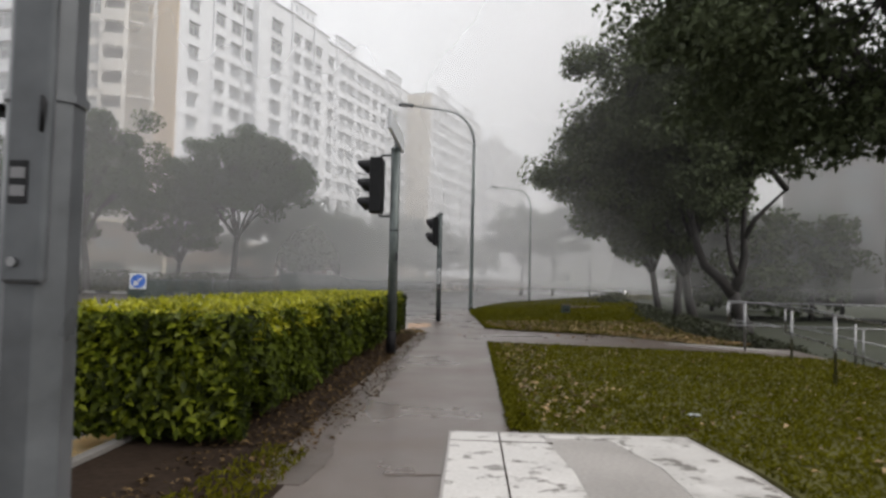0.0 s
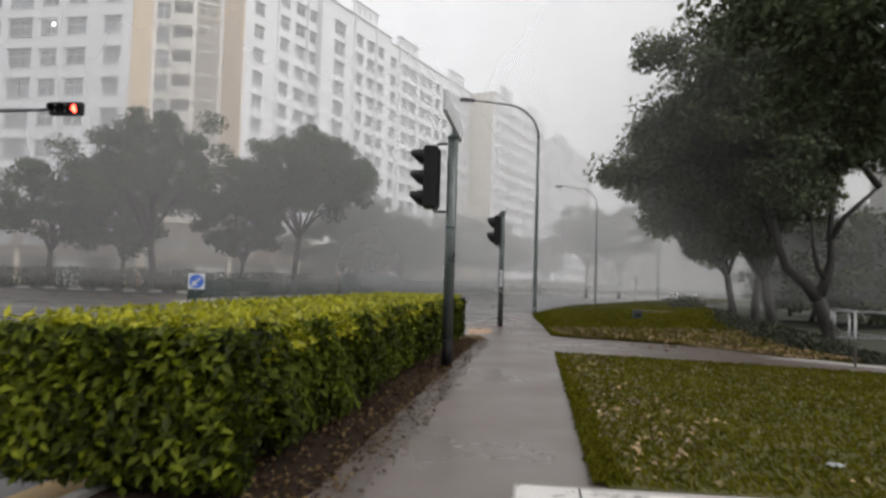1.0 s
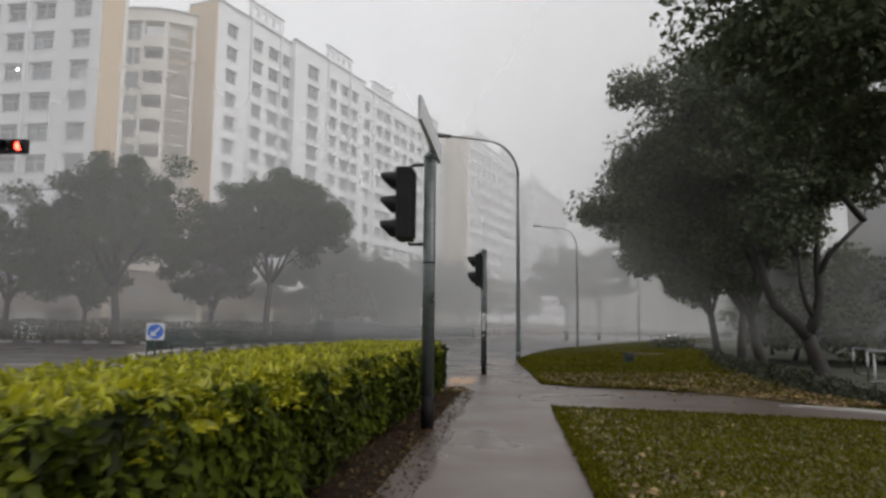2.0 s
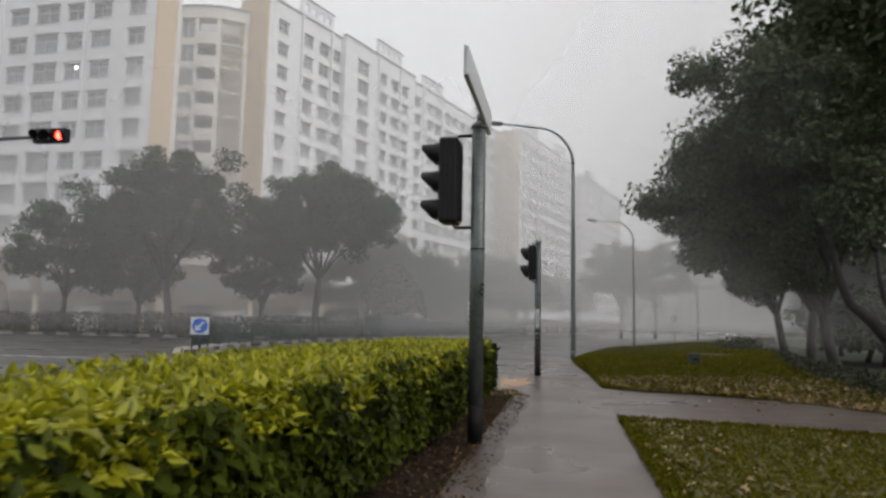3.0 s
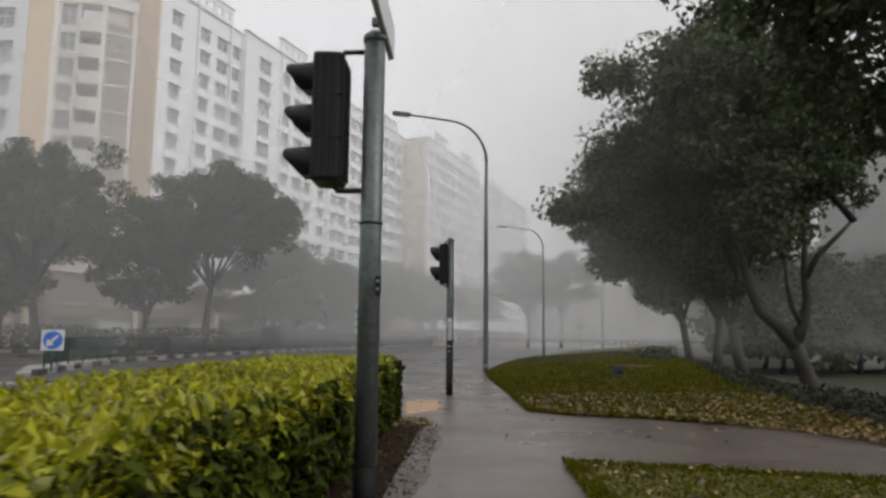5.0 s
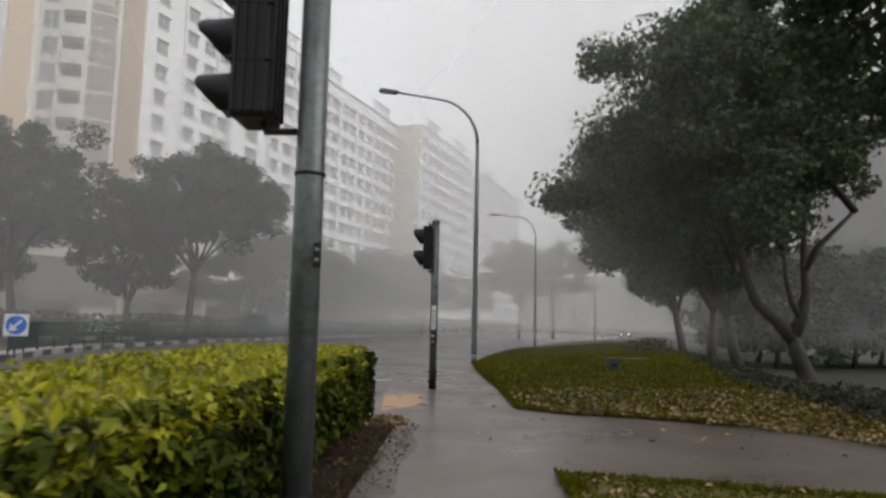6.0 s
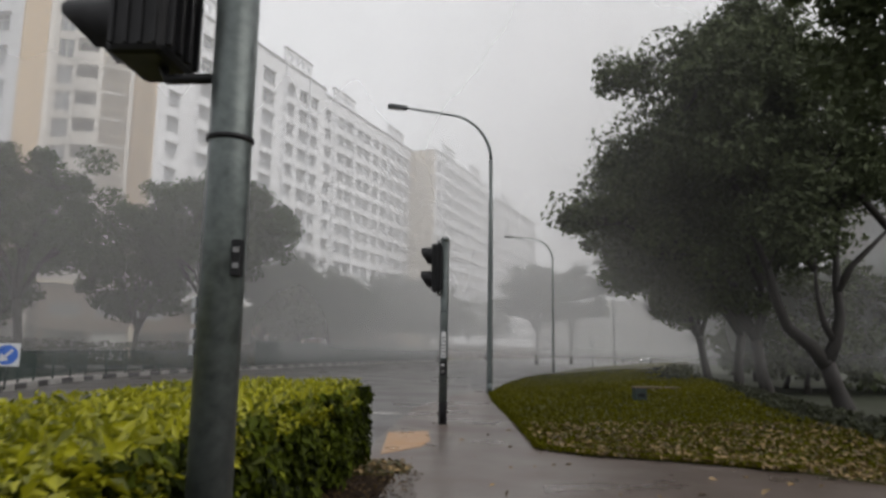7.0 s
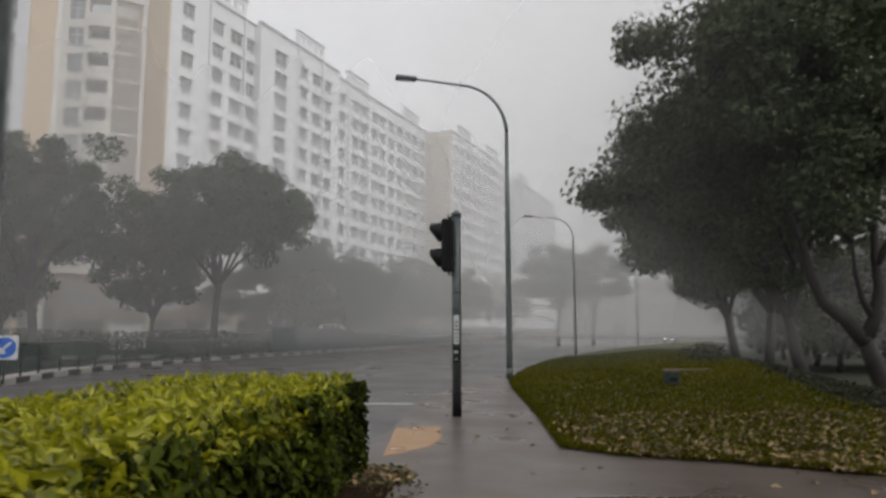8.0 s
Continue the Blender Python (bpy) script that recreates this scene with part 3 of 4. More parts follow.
main = signal_pole(-1.08, 15.0, "grey steel signal post with black base beside the hedge")
signal_head(main, -0.35, 0.02, 2.58, 3, 0.345, 0.36, 0.23, 0, None, False)
tube("bracket", [(0, 0, 3.66), (-0.24, 0.01, 3.66), (-0.3, 0.02, 3.6)], 0.022, BLACK, main, 8)
tube("bracket", [(0, 0, 2.53), (-0.28, 0.01, 2.53), (-0.32, 0.02, 2.62)], 0.022, BLACK, main, 8)
plate = part("label_plate", boxed(0.055, 0.092, -0.072, -0.03, 1.72, 1.86, 0.003), BLACK, main, "small black label plate")
part("number_bar", boxed(0.062, 0.086, -0.0745, -0.0725, 1.81, 1.83), LABEL_DIM, plate)
part("number_bar", boxed(0.062, 0.086, -0.0745, -0.0725, 1.75, 1.77), LABEL_DIM, plate)
for i in range(4):
    part("reflective_strip", boxed(-0.098, -0.084, -0.035, 0.035, 1.42 + 0.06 * i, 1.46 + 0.06 * i, 0.002), SIGN_W, main, "white reflective strip")

# street-name plate on top of the post
name = thing("street_sign", "long white street plate on the signal post", "street sign", -1.0, 14.4, 3.8)
part("plate", boxed(-0.018, 0.018, -1.12, 1.12, 0.0, 0.3, 0.012), SIGN_W, name)
part("edge_frame", boxed(-0.03, -0.018, -1.13, 1.13, -0.012, 0.312, 0.004), SIGN_BACK, name)
for py in (0.48, 0.7):
    part("bracket", boxed(-0.09, -0.03, py - 0.03, py + 0.03, 0.02, 0.08, 0.004), GALV, name)

ped = signal_pole(-0.79, 27.0, "grey pedestrian signal post with black base on the footpath")
signal_head(ped, -0.17, 0.0, 2.68, 2, 0.49, 0.4, 0.2)
tube("bracket", [(0, 0, 3.7), (-0.12, 0, 3.7), (-0.16, 0, 3.64)], 0.02, BLACK, ped, 8)
tube("bracket", [(0, 0, 2.62), (-0.12, 0, 2.62), (-0.16, 0, 2.7)], 0.02, BLACK, ped, 8)
part("notice", boxed(-0.05, 0.05, -0.094, -0.086, 1.32, 1.85, 0.002), LABEL, ped, "white notice strip")
for i in range(6):
    part("notice_line", boxed(-0.03, 0.03, -0.097, -0.0945, 1.36 + 0.07 * i, 1.385 + 0.07 * i), BLACK, ped)
btn = part("button_box", boxed(-0.065, 0.065, -0.15, -0.08, 0.98, 1.26, 0.01), BLACK, ped, "black push button box")
part("arrow_shaft", boxed(-0.035, 0.04, -0.155, -0.151, 1.165, 1.185), LABEL, btn)
ah = bmesh.new()
av = [ah.verts.new(c) for c in ((-0.05, -0.153, 1.175), (-0.01, -0.153, 1.21), (-0.01, -0.153, 1.14))]
ah.faces.new(av)
part("arrow_head", ah, LABEL, btn)
tube("push_button", [(0, -0.15, 1.05), (0, -0.165, 1.05)], 0.032, STEEL, btn, 14, False)


def street_lamp(x, y, h, heading, reach=4.0, base_z=0.0, r=0.105):
    p = thing("street_lamp", "tall grey steel street lamp with curved arm", "street lamp", x, y, base_z, heading, "street lamps along the road")
    bend = 1.55
    tube("pole", [(0, 0, 0), (0, 0, 0.6), (0, 0, h * 0.5), (0, 0, h - bend)], [r, r, r * 0.82, r * 0.62], GALV, p, 14)
    arc = [(bend * (1 - math.cos(a)), 0, h - bend + bend * math.sin(a)) for a in [radians(k * 9) for k in range(11)]]
    arc.append((reach - 0.6, 0, h + 0.06))
    tube("arm", arc, [r * 0.62 - (r * 0.25) * i / 11 for i in range(12)], GALV, p, 10)
    bm = boxed(reach - 0.72, reach, -0.13, 0.13, h - 0.02, h + 0.13, 0.045)
    lum = part("luminaire", bm, MAST, p, "flat grey luminaire")
    part("lamp_glass", boxed(reach - 0.55, reach - 0.08, -0.1, 0.1, h - 0.03, h - 0.019, 0.004), LABEL, lum)
    tube("base_band", [(0, 0, 0), (0, 0, 0.35)], r + 0.006, GALV, p, 14)
    part("hatch", boxed(-0.05, 0.05, -r - 0.012, -r + 0.006, 0.7, 1.15, 0.004), GALV, p)
    return p


street_lamp(0.34, 38.1, 10.1, 201)
street_lamp(5.63, 67.1, 10.1, 201)
street_lamp(17.0, 103.0, 10.1, 205)
street_lamp(34.5, 141.0, 10.1, 205)

# signpost beside the third lamp
sp = thing("road_sign", "small round sign on a thin grey post", "road sign", 12.5, 92, 0)
tube("post", [(0, 0, 0), (0, 0, 2.8)], 0.04, GALV, sp, 8)
tube("disc", [(0, -0.05, 2.6), (0, -0.08, 2.6)], 0.32, SIGN_BACK, sp, 20, False)

# keep-left sign at the nose of the median
ks = thing("keep_left_sign", "square white sign with blue disc and white arrow", "road sign", -15.3, 34.8, 0.0, 22)
tube("post", [(0, 0, 0), (0, 0, 1.5)], 0.035, GALV, ks, 8)
pl = part("plate", boxed(-0.37, 0.37, -0.07, -0.045, 0.75, 1.49, 0.02), SIGN_W, ks)
tube("disc", [(0, -0.07, 1.12), (0, -0.076, 1.12)], 0.32, SIGN_B, pl, 28, False)
ar = bmesh.new()
for quad in ([(-0.02, 0.04), (0.03, -0.02), (0.19, 0.14), (0.14, 0.19)], [(-0.21, -0.21), (0.05, -0.17), (-0.04, -0.04)], [(-0.21, -0.21), (-0.04, -0.04), (-0.17, 0.05)], [(-0.1, -0.05), (-0.05, -0.1), (0.06, 0.0), (0.0, 0.06)]):
    ar.faces.new([ar.verts.new((qx, -0.0785, 1.12 + qz)) for qx, qz in quad])
part("arrow", ar, SIGN_W, pl, "white arrow")

# near mast with its access door
mast = thing("mast_pole", "dark grey eight-sided mast with access door and label", "pole", -0.885, 4.05, 0)
tube("shaft", [(0, 0, 0), (0, 0, 2.0), (0, 0, 7.0)], [0.113, 0.101, 0.08], MAST, mast, 8, False)
tube("base_plate", [(0, 0, 0), (0, 0, 0.03)], 0.24, MAST, mast, 8, False)
door = part("access_door", boxed(-0.04, 0.08, -0.117, -0.08, 1.28, 2.1, 0.012), MAST, mast, "bolted access door")
part("label_plate", boxed(-0.025, 0.03, -0.121, -0.116, 1.5, 1.62, 0.002), BLACK, door, "black sticker")
for i in range(2):
    part("label_bar", boxed(-0.018, 0.023, -0.124, -0.1205, 1.52 + 0.05 * i, 1.55 + 0.05 * i), LABEL_DIM, door)
tube("bolt", [(0.0, -0.116, 1.34), (0.0, -0.13, 1.34)], 0.014, STEEL, door, 8, False)
tube("strap", [(0, 0, 1.8), (0, 0, 1.825)], 0.112, MAST, mast, 8, False)
tube("cable", [(0.05, -0.1, 1.81), (0.07, -0.13, 1.78), (0.06, -0.115, 1.7)], 0.008, BLACK, mast, 6)

# overhead signal on a cantilever arm across the road
om = thing("overhead_signal", "overhead red signal on a long dark arm", "traffic light", -25.1, 27.0, ROAD_Z)
tube("post", [(0, 0, 0), (0, 0, 7.6)], [0.16, 0.12], MAST, om, 10)
tube("arm", [(0, 0, 7.1), (4.5, -0.2, 7.25), (8.26, -0.3, 7.3)], [0.09, 0.07, 0.05], MAST, om, 8)
oh = part("housing", boxed(-0.62, 0.62, -0.12, 0.12, -0.24, 0.24, 0.05), BLACK, om, "horizontal black signal housing")
oh.matrix_local = pose(8.66, -0.35, 7.3)
for i, ox in enumerate((-0.4, 0.0, 0.4)):
    v, f = visor_geo(0.17, 0.26)
    raw("visor", [(-py + ox, px - 0.12, pz) for px, py, pz in v], f, BLACK, oh, True)
    tube("lens", [(ox, -0.115, 0), (ox, -0.13, 0)], 0.15, RED_ON if i == 2 else LENS, oh, 20, False)

# stump-like drain box and low bench on the far lawn
bx = thing("utility_box", "small dark green utility box standing on the lawn", "box", 4.4, 32.6, swell(4.4, 32.6) - 0.03, 10)
part("body", boxed(-0.16, 0.16, -0.14, 0.14, 0, 0.38, 0.015), FENCE, bx)
part("lid", boxed(-0.18, 0.18, -0.16, 0.16, 0.38, 0.42, 0.012), WOOD, bx)
part("vent", boxed(-0.1, 0.1, -0.146, -0.139, 0.15, 0.24, 0.002), BLACK, bx)
bn = thing("low_slab", "flat weathered slab lying in the grass", "slab", 5.9, 36.8, swell(5.9, 36.8) - 0.03, 5)
part("slab", boxed(-0.75, 0.75, -0.25, 0.25, 0, 0.1, 0.02), WOOD, bn)


# ---- hand rails by the steps ----
def handrail(pts, zs, posts, label):
    h = thing("handrail", label, "railing")
    for z in zs:
        tube("rail", [(x, y, z + g) for x, y, g in pts], 0.019, STEEL, h, 10)
    for k in (0, -1):
        x, y, g = pts[k]
        tube("end_loop", [(x, y, zs[0] + g), (x, y, zs[1] + g)], 0.019, STEEL, h, 10)
    for x, y, g in posts:
        tube("post", [(x, y, g), (x, y, g + zs[0])], 0.024, STEEL, h, 10)
    return h


handrail([(6.0, 17.9, 0), (8.5, 17.7, 0), (11.5, 17.2, 0)], (1.05, 0.55), [(6.35, 17.85, 0.0), (8.6, 17.65, -0.4), (11.2, 17.25, -0.9)], "stainless steel handrail beside the steps")
handrail([(6.5, 16.2, 0), (5.9, 13.5, 0), (4.9, 10.0, 0), (4.3, 8, 0)], (0.97, 0.52), [(6.4, 15.7, 0), (5.5, 12.3, 0), (4.7, 9.2, 0)], "stainless steel handrail along the lawn")
handrail([(7.0, 20.6, 0), (8.6, 19.6, -0.15), (11.5, 18.6, -0.8)], (1.05, 0.55), [(7.3, 20.4, -0.1), (9.6, 19.2, -0.6)], "stainless steel handrail down the steps")


# ---- apartment blocks ----
def mesh_of(name, bm, material):
    me = bpy.data.meshes.new(name)
    bm.to_mesh(me)
    bm.free()
    me.materials.append(material)
    return me


def window_meshes(w, h):
    """One lattice frame, the pane, the hood and the sill, for an opening centred on the origin."""
    t = 0.07
    xs = [-w / 2, -w / 2 + t, -t / 2, t / 2, w / 2 - t, w / 2]
    zs = [-h / 2, -h / 2 + t, h * 0.12, h * 0.12 + t, h / 2 - t, h / 2]
    bm = bmesh.new()
    g = [[bm.verts.new((x, 0.17, z)) for x in xs] for z in zs]
    for a in range(len(zs) - 1):
        for b in range(len(xs) - 1):
            if a % 2 == 0 or b % 2 == 0:
                bm.faces.new((g[a][b], g[a][b + 1], g[a + 1][b + 1], g[a + 1][b]))
    ext = bmesh.ops.extrude_face_region(bm, geom=bm.faces[:])
    bmesh.ops.translate(bm, vec=(0, -0.07, 0), verts=[v for v in ext["geom"] if isinstance(v, bmesh.types.BMVert)])
    bmesh.ops.recalc_face_normals(bm, faces=bm.faces)
    return (mesh_of("window", bm, WFRAME), mesh_of("pane", boxed(-w / 2, w / 2, 0.17, 0.2, -h / 2, h / 2), GLASS),
            mesh_of("hood", boxed(-w / 2 - 0.1, w / 2 + 0.1, -0.3, -0.003, h / 2, h / 2 + 0.09), WFRAME),
            mesh_of("sill", boxed(-w / 2 - 0.06, w / 2 + 0.06, -0.1, -0.003, -h / 2 - 0.07, -h / 2), WFRAME))


WINDOWS = {}


def block(label, x, y, heading, length, depth, cols, rows, roof, bays=(), end_tan=False, wall=WALL_W, step=0.0, base=WALL_B):
    """A slab block: the long front runs along local x and looks along -y; rows are window centres in z."""
    b = thing("apartment_building", label, "building", x, y, 0, heading)
    bm = bmesh.new()
    edges, u = [], 0.0
    for cu, w, h in cols:
        edges.append((u, cu - w / 2))
        u = cu + w / 2
    edges.append((u, length))
    for a, c in edges:
        box(bm, a, c, 0, 0.35, 2.9, roof)
        part("column", boxed(a + 0.2, c - 0.2, 0.05, 0.35, 0, 2.897), base, b, "brown ground floor column")
    for cu, w, h in cols:
        z = 2.9
        for r in sorted(rows):
            box(bm, cu - w / 2, cu + w / 2, 0, 0.35, z, r - h / 2)
            z = r + h / 2
        box(bm, cu - w / 2, cu + w / 2, 0, 0.35, z, roof)
    box(bm, 0, length, 0.35, depth, 2.9, roof - 0.4)
    part("wall", bm, wall, b)
    # mass behind the columns, coloured dark for the shade of the open floor
    part("void_deck", boxed(0.3, length - 0.3, 2.5, depth, 0, 2.9), INSIDE_SHADE, b, "open ground floor behind the columns, shade in its colour")
    cap = bmesh.new()
    box(cap, -0.15, length + 0.15, -0.2, 0.5, roof, roof + 0.18)
    part("parapet_cap", cap, TRIMM, b)
    for b0, b1, top in bays:
        pb = bmesh.new()
        n = max(2, int((b1 - b0) / 1.3))
        box(pb, b0, b1, -0.12, 0.25, roof + 0.18, roof + 0.7)
        box(pb, b0, b1, -0.12, 0.25, top - 0.5, top)
        for i in range(n + 1):
            px = b0 + (b1 - b0 - 0.5) * i / n
            box(pb, px, px + 0.5, -0.12, 0.25, roof + 0.7, top - 0.5)
        for fu in (b0 + 0.1, b1 - 0.4):
            part("fin", boxed(fu, fu + 0.3, -0.32, -0.003, 3.0, roof - 0.02), wall, b)
        bay = part("roof_bay", pb, wall, b)
        part("bay_cap", boxed(b0 - 0.15, b1 + 0.15, -0.25, 0.35, top, top + 0.16), TRIMM, bay)
    if end_tan:
        part("end_wall", boxed(-0.12, -0.004, -0.003, depth * 0.999, 0, roof - 0.1), WALL_T, b, "tan painted end wall")
        part("end_cap", boxed(-0.35, -0.004, -0.2, depth, roof - 0.1, roof + 0.15), TRIMM, b)
    for cu, w, h in cols:
        if (w, h) not in WINDOWS:
            WINDOWS[(w, h)] = window_meshes(w, h)
        lattice, *rest = WINDOWS[(w, h)]
        for r in rows:
            wd = share("window", lattice, b, pose(cu, 0, r))
            for me in rest:
                share(me.name.split(".")[0], me, wd, pose(0, 0, 0))
    return b


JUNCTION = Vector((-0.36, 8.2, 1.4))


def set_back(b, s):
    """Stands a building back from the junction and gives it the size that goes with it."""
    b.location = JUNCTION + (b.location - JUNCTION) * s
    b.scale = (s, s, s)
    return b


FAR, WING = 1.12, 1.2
ROWS = [36.4 - 2.8 * k for k in range(12)]
FO, FA = Vector((-32.9, 84.9)), radians(18.5)


def facade(u, n):
    """Plan point u metres along the common street front and n metres before it."""
    return FO.x + u * math.sin(FA) + n * math.cos(FA), FO.y + u * math.cos(FA) - n * math.sin(FA)


S, M2, L = (1.7, 1.45), (2.0, 1.45), (2.5, 1.75)
fx, fy = facade(-3.4, 0)
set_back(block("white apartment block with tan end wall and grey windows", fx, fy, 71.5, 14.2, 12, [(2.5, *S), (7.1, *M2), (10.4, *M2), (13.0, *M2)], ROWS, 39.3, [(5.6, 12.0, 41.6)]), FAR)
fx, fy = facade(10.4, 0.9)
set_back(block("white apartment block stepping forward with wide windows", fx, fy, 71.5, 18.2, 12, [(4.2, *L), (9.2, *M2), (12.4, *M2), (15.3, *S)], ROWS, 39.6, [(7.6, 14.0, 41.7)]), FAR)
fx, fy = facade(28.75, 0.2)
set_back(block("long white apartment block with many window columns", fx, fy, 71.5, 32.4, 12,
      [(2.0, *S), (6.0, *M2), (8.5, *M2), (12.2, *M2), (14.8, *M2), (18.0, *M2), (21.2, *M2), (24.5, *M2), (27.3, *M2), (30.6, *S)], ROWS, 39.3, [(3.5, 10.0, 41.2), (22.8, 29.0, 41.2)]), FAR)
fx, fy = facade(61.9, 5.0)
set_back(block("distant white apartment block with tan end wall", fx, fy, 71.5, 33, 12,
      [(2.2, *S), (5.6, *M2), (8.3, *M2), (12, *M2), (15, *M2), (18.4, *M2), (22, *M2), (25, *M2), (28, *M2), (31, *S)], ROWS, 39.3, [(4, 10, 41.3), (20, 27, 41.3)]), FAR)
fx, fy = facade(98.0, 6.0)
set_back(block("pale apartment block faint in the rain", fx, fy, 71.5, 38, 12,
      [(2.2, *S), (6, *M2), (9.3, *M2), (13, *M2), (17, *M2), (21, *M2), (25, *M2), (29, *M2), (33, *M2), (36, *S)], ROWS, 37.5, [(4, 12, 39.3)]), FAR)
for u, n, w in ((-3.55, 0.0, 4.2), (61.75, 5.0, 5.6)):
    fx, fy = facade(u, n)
    ew = thing("end_wall", "tan painted end wall of the white block, the far one haze-paled", "wall", fx, fy, 0, 161.5, kind="structure")
    # the far panel takes the tan with distance haze painted in
    part("panel", boxed(0, w, -0.12, 0.13, 0, 39.2), WALL_T if u < 0 else WALL_T_HAZE, ew)
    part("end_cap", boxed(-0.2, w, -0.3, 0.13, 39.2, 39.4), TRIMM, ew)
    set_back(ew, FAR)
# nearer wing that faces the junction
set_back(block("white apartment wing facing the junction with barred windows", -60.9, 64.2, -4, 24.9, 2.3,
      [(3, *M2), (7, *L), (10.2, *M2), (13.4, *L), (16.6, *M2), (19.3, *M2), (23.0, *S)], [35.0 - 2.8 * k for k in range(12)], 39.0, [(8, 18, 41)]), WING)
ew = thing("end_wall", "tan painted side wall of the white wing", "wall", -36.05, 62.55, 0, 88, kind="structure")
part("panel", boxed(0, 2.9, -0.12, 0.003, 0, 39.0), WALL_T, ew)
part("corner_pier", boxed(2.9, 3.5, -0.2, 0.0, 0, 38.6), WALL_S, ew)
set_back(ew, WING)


def stair_tower(x, y, heading, wide, bow, top):
    """A stair tower with a bowed front: window columns, open landings and latticed bays, storey by storey."""
    b = thing("stair_tower", "cream stair tower with open curved balconies", "building", x, y, 0, heading)

    def prism(u0, u1, d0, d1, z0, z1, steps=5):
        """A curved slab from u0 to u1 along the front, from d0 to d1 metres behind its face."""
        bm = bmesh.new()
        us = [u0 + (u1 - u0) * i / steps for i in range(steps + 1)]
        ring = [(wide * u, d0 - bow * math.sin(math.pi * min(1.0, max(0.0, (u - 0.1) / 1.05))) ** 2) for u in us]
        ring += [(px, py + d1 - d0) for px, py in reversed(ring)]
        lo, hi = [bm.verts.new((*p, z0)) for p in ring], [bm.verts.new((*p, z1)) for p in ring]
        k = len(ring)
        for i in range(steps):
            for lv, flip in ((lo, False), (hi, True)):
                q = (lv[i], lv[i + 1], lv[k - 2 - i], lv[k - 1 - i])
                bm.faces.new(q[::-1] if flip else q)
        for i in range(k):
            j = (i + 1) % k
            bm.faces.new((lo[i], lo[j], hi[j], hi[i]))
        bmesh.ops.recalc_face_normals(bm, faces=bm.faces)
        return bm
    # back wall coloured dark to give the landings their shade
    part("back_wall", prism(0.0, 1.0, 1.5, 5.0, 0, top - 1, 10), WALL_SHADE, b, "landing wall darkened in colour for recess shade")
    for u0, u1 in ((0.0, 0.03), (0.13, 0.2), (0.36, 0.405), (0.63, 0.68), (0.955, 1.0)):
        part("pier", prism(u0, u1, 0.0, 1.497, 0, top, 2), WALL_S, b)
    part("parapet", prism(-0.01, 1.01, -0.15, 1.6, top, top + 1.3, 10), WALL_S, b)
    part("roof_cap", prism(-0.02, 1.02, -0.3, 1.7, top + 1.3, top + 1.5, 10), TRIMM, b)
    for k in range(13):
        z = top - 2.75 - 2.8 * k
        if z < 0:
            break
        for u0, u1, low in ((0.03, 0.13, 0.75), (0.2, 0.36, 0.5)):
            part("spandrel", prism(u0, u1, 0.1, 1.497, z - 0.35, z + low, 3), WALL_S, b)
            wd = part("window", prism(u0 + 0.004, u1 - 0.004, 0.3, 0.36, z + low, z + 2.45, 3), GLASS, b)
            part("glazing_bar", prism((u0 + u1) / 2 - 0.006, (u0 + u1) / 2 + 0.006, 0.24, 0.297, z + low, z + 2.45, 1), WFRAME, wd)
            part("transom", prism(u0 + 0.004, u1 - 0.004, 0.25, 0.295, z + 1.7, z + 1.78, 3), WFRAME, wd)
        part("balcony", prism(0.405, 0.63, -0.12, 1.497, z - 0.25, z, 5), WALL_S, b)
        part("balcony_front", prism(0.405, 0.63, -0.12, 0.05, z + 0.003, z + 1.15, 5), WALL_S, b)
        part("landing", prism(0.68, 0.955, 0.0, 1.497, z - 0.2, z, 5), WALL_S, b)
        for i in range(12):
            uu = 0.69 + 0.257 * i / 11
            part("lattice_bar", prism(uu, uu + 0.007, 0.08, 0.2, z + 0.003, z + 2.5, 1), WALL_C, b)
        part("lattice_rail", prism(0.68, 0.955, 0.05, 0.077, z + 1.0, z + 1.12, 5), WALL_C, b)
    return b


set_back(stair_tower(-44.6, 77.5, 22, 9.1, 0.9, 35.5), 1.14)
def podium(x, y, heading, length, height, bays):
    """A low brown front with open bays between cream columns, a band of small windows and a pale ledge."""
    b = thing("podium", "brown low building front with open bays and cream columns", "building", x, y, 0, heading)
    step = length / bays
    part("upper_wall", boxed(0, length, 0.0, 3.0, 3.4, height), WALL_B, b)
    # inner wall takes the same dark colour for shade inside the bays
    part("inner_wall", boxed(0, length, 2.2, 3.0, 0, 3.397), INSIDE_SHADE, b)
    part("ledge", boxed(-0.2, length + 0.2, -0.4, 3.1, height, height + 0.25, 0.03), WALL_C, b)
    part("beam", boxed(0, length, -0.12, 0.3, 3.0, 3.6, 0.02), WALL_B, b)
    for i in range(bays + 1):
        u = min(i * step, length - 0.5)
        part("column", boxed(u, u + 0.5, -0.2, 0.4, 0, 3.6, 0.03), WALL_C if i % 4 == 2 else WALL_B, b)
    for i in range(bays):
        u = i * step
        if i % 3 == 1:
            gate = part("shutter", boxed(u + 1.0, u + step - 0.5, 0.3, 0.36, 0, 2.6), WFRAME, b, "grey roller shutter")
            part("surround", boxed(u + 0.8, u + 1.0, 0.1, 0.4, 0, 2.8), WALL_W, gate)
            part("surround", boxed(u + step - 0.5, u + step - 0.3, 0.1, 0.4, 0, 2.8), WALL_W, gate)
            part("lintel", boxed(u + 0.8, u + step - 0.3, 0.08, 0.4, 2.803, 3.0), WALL_W, gate)
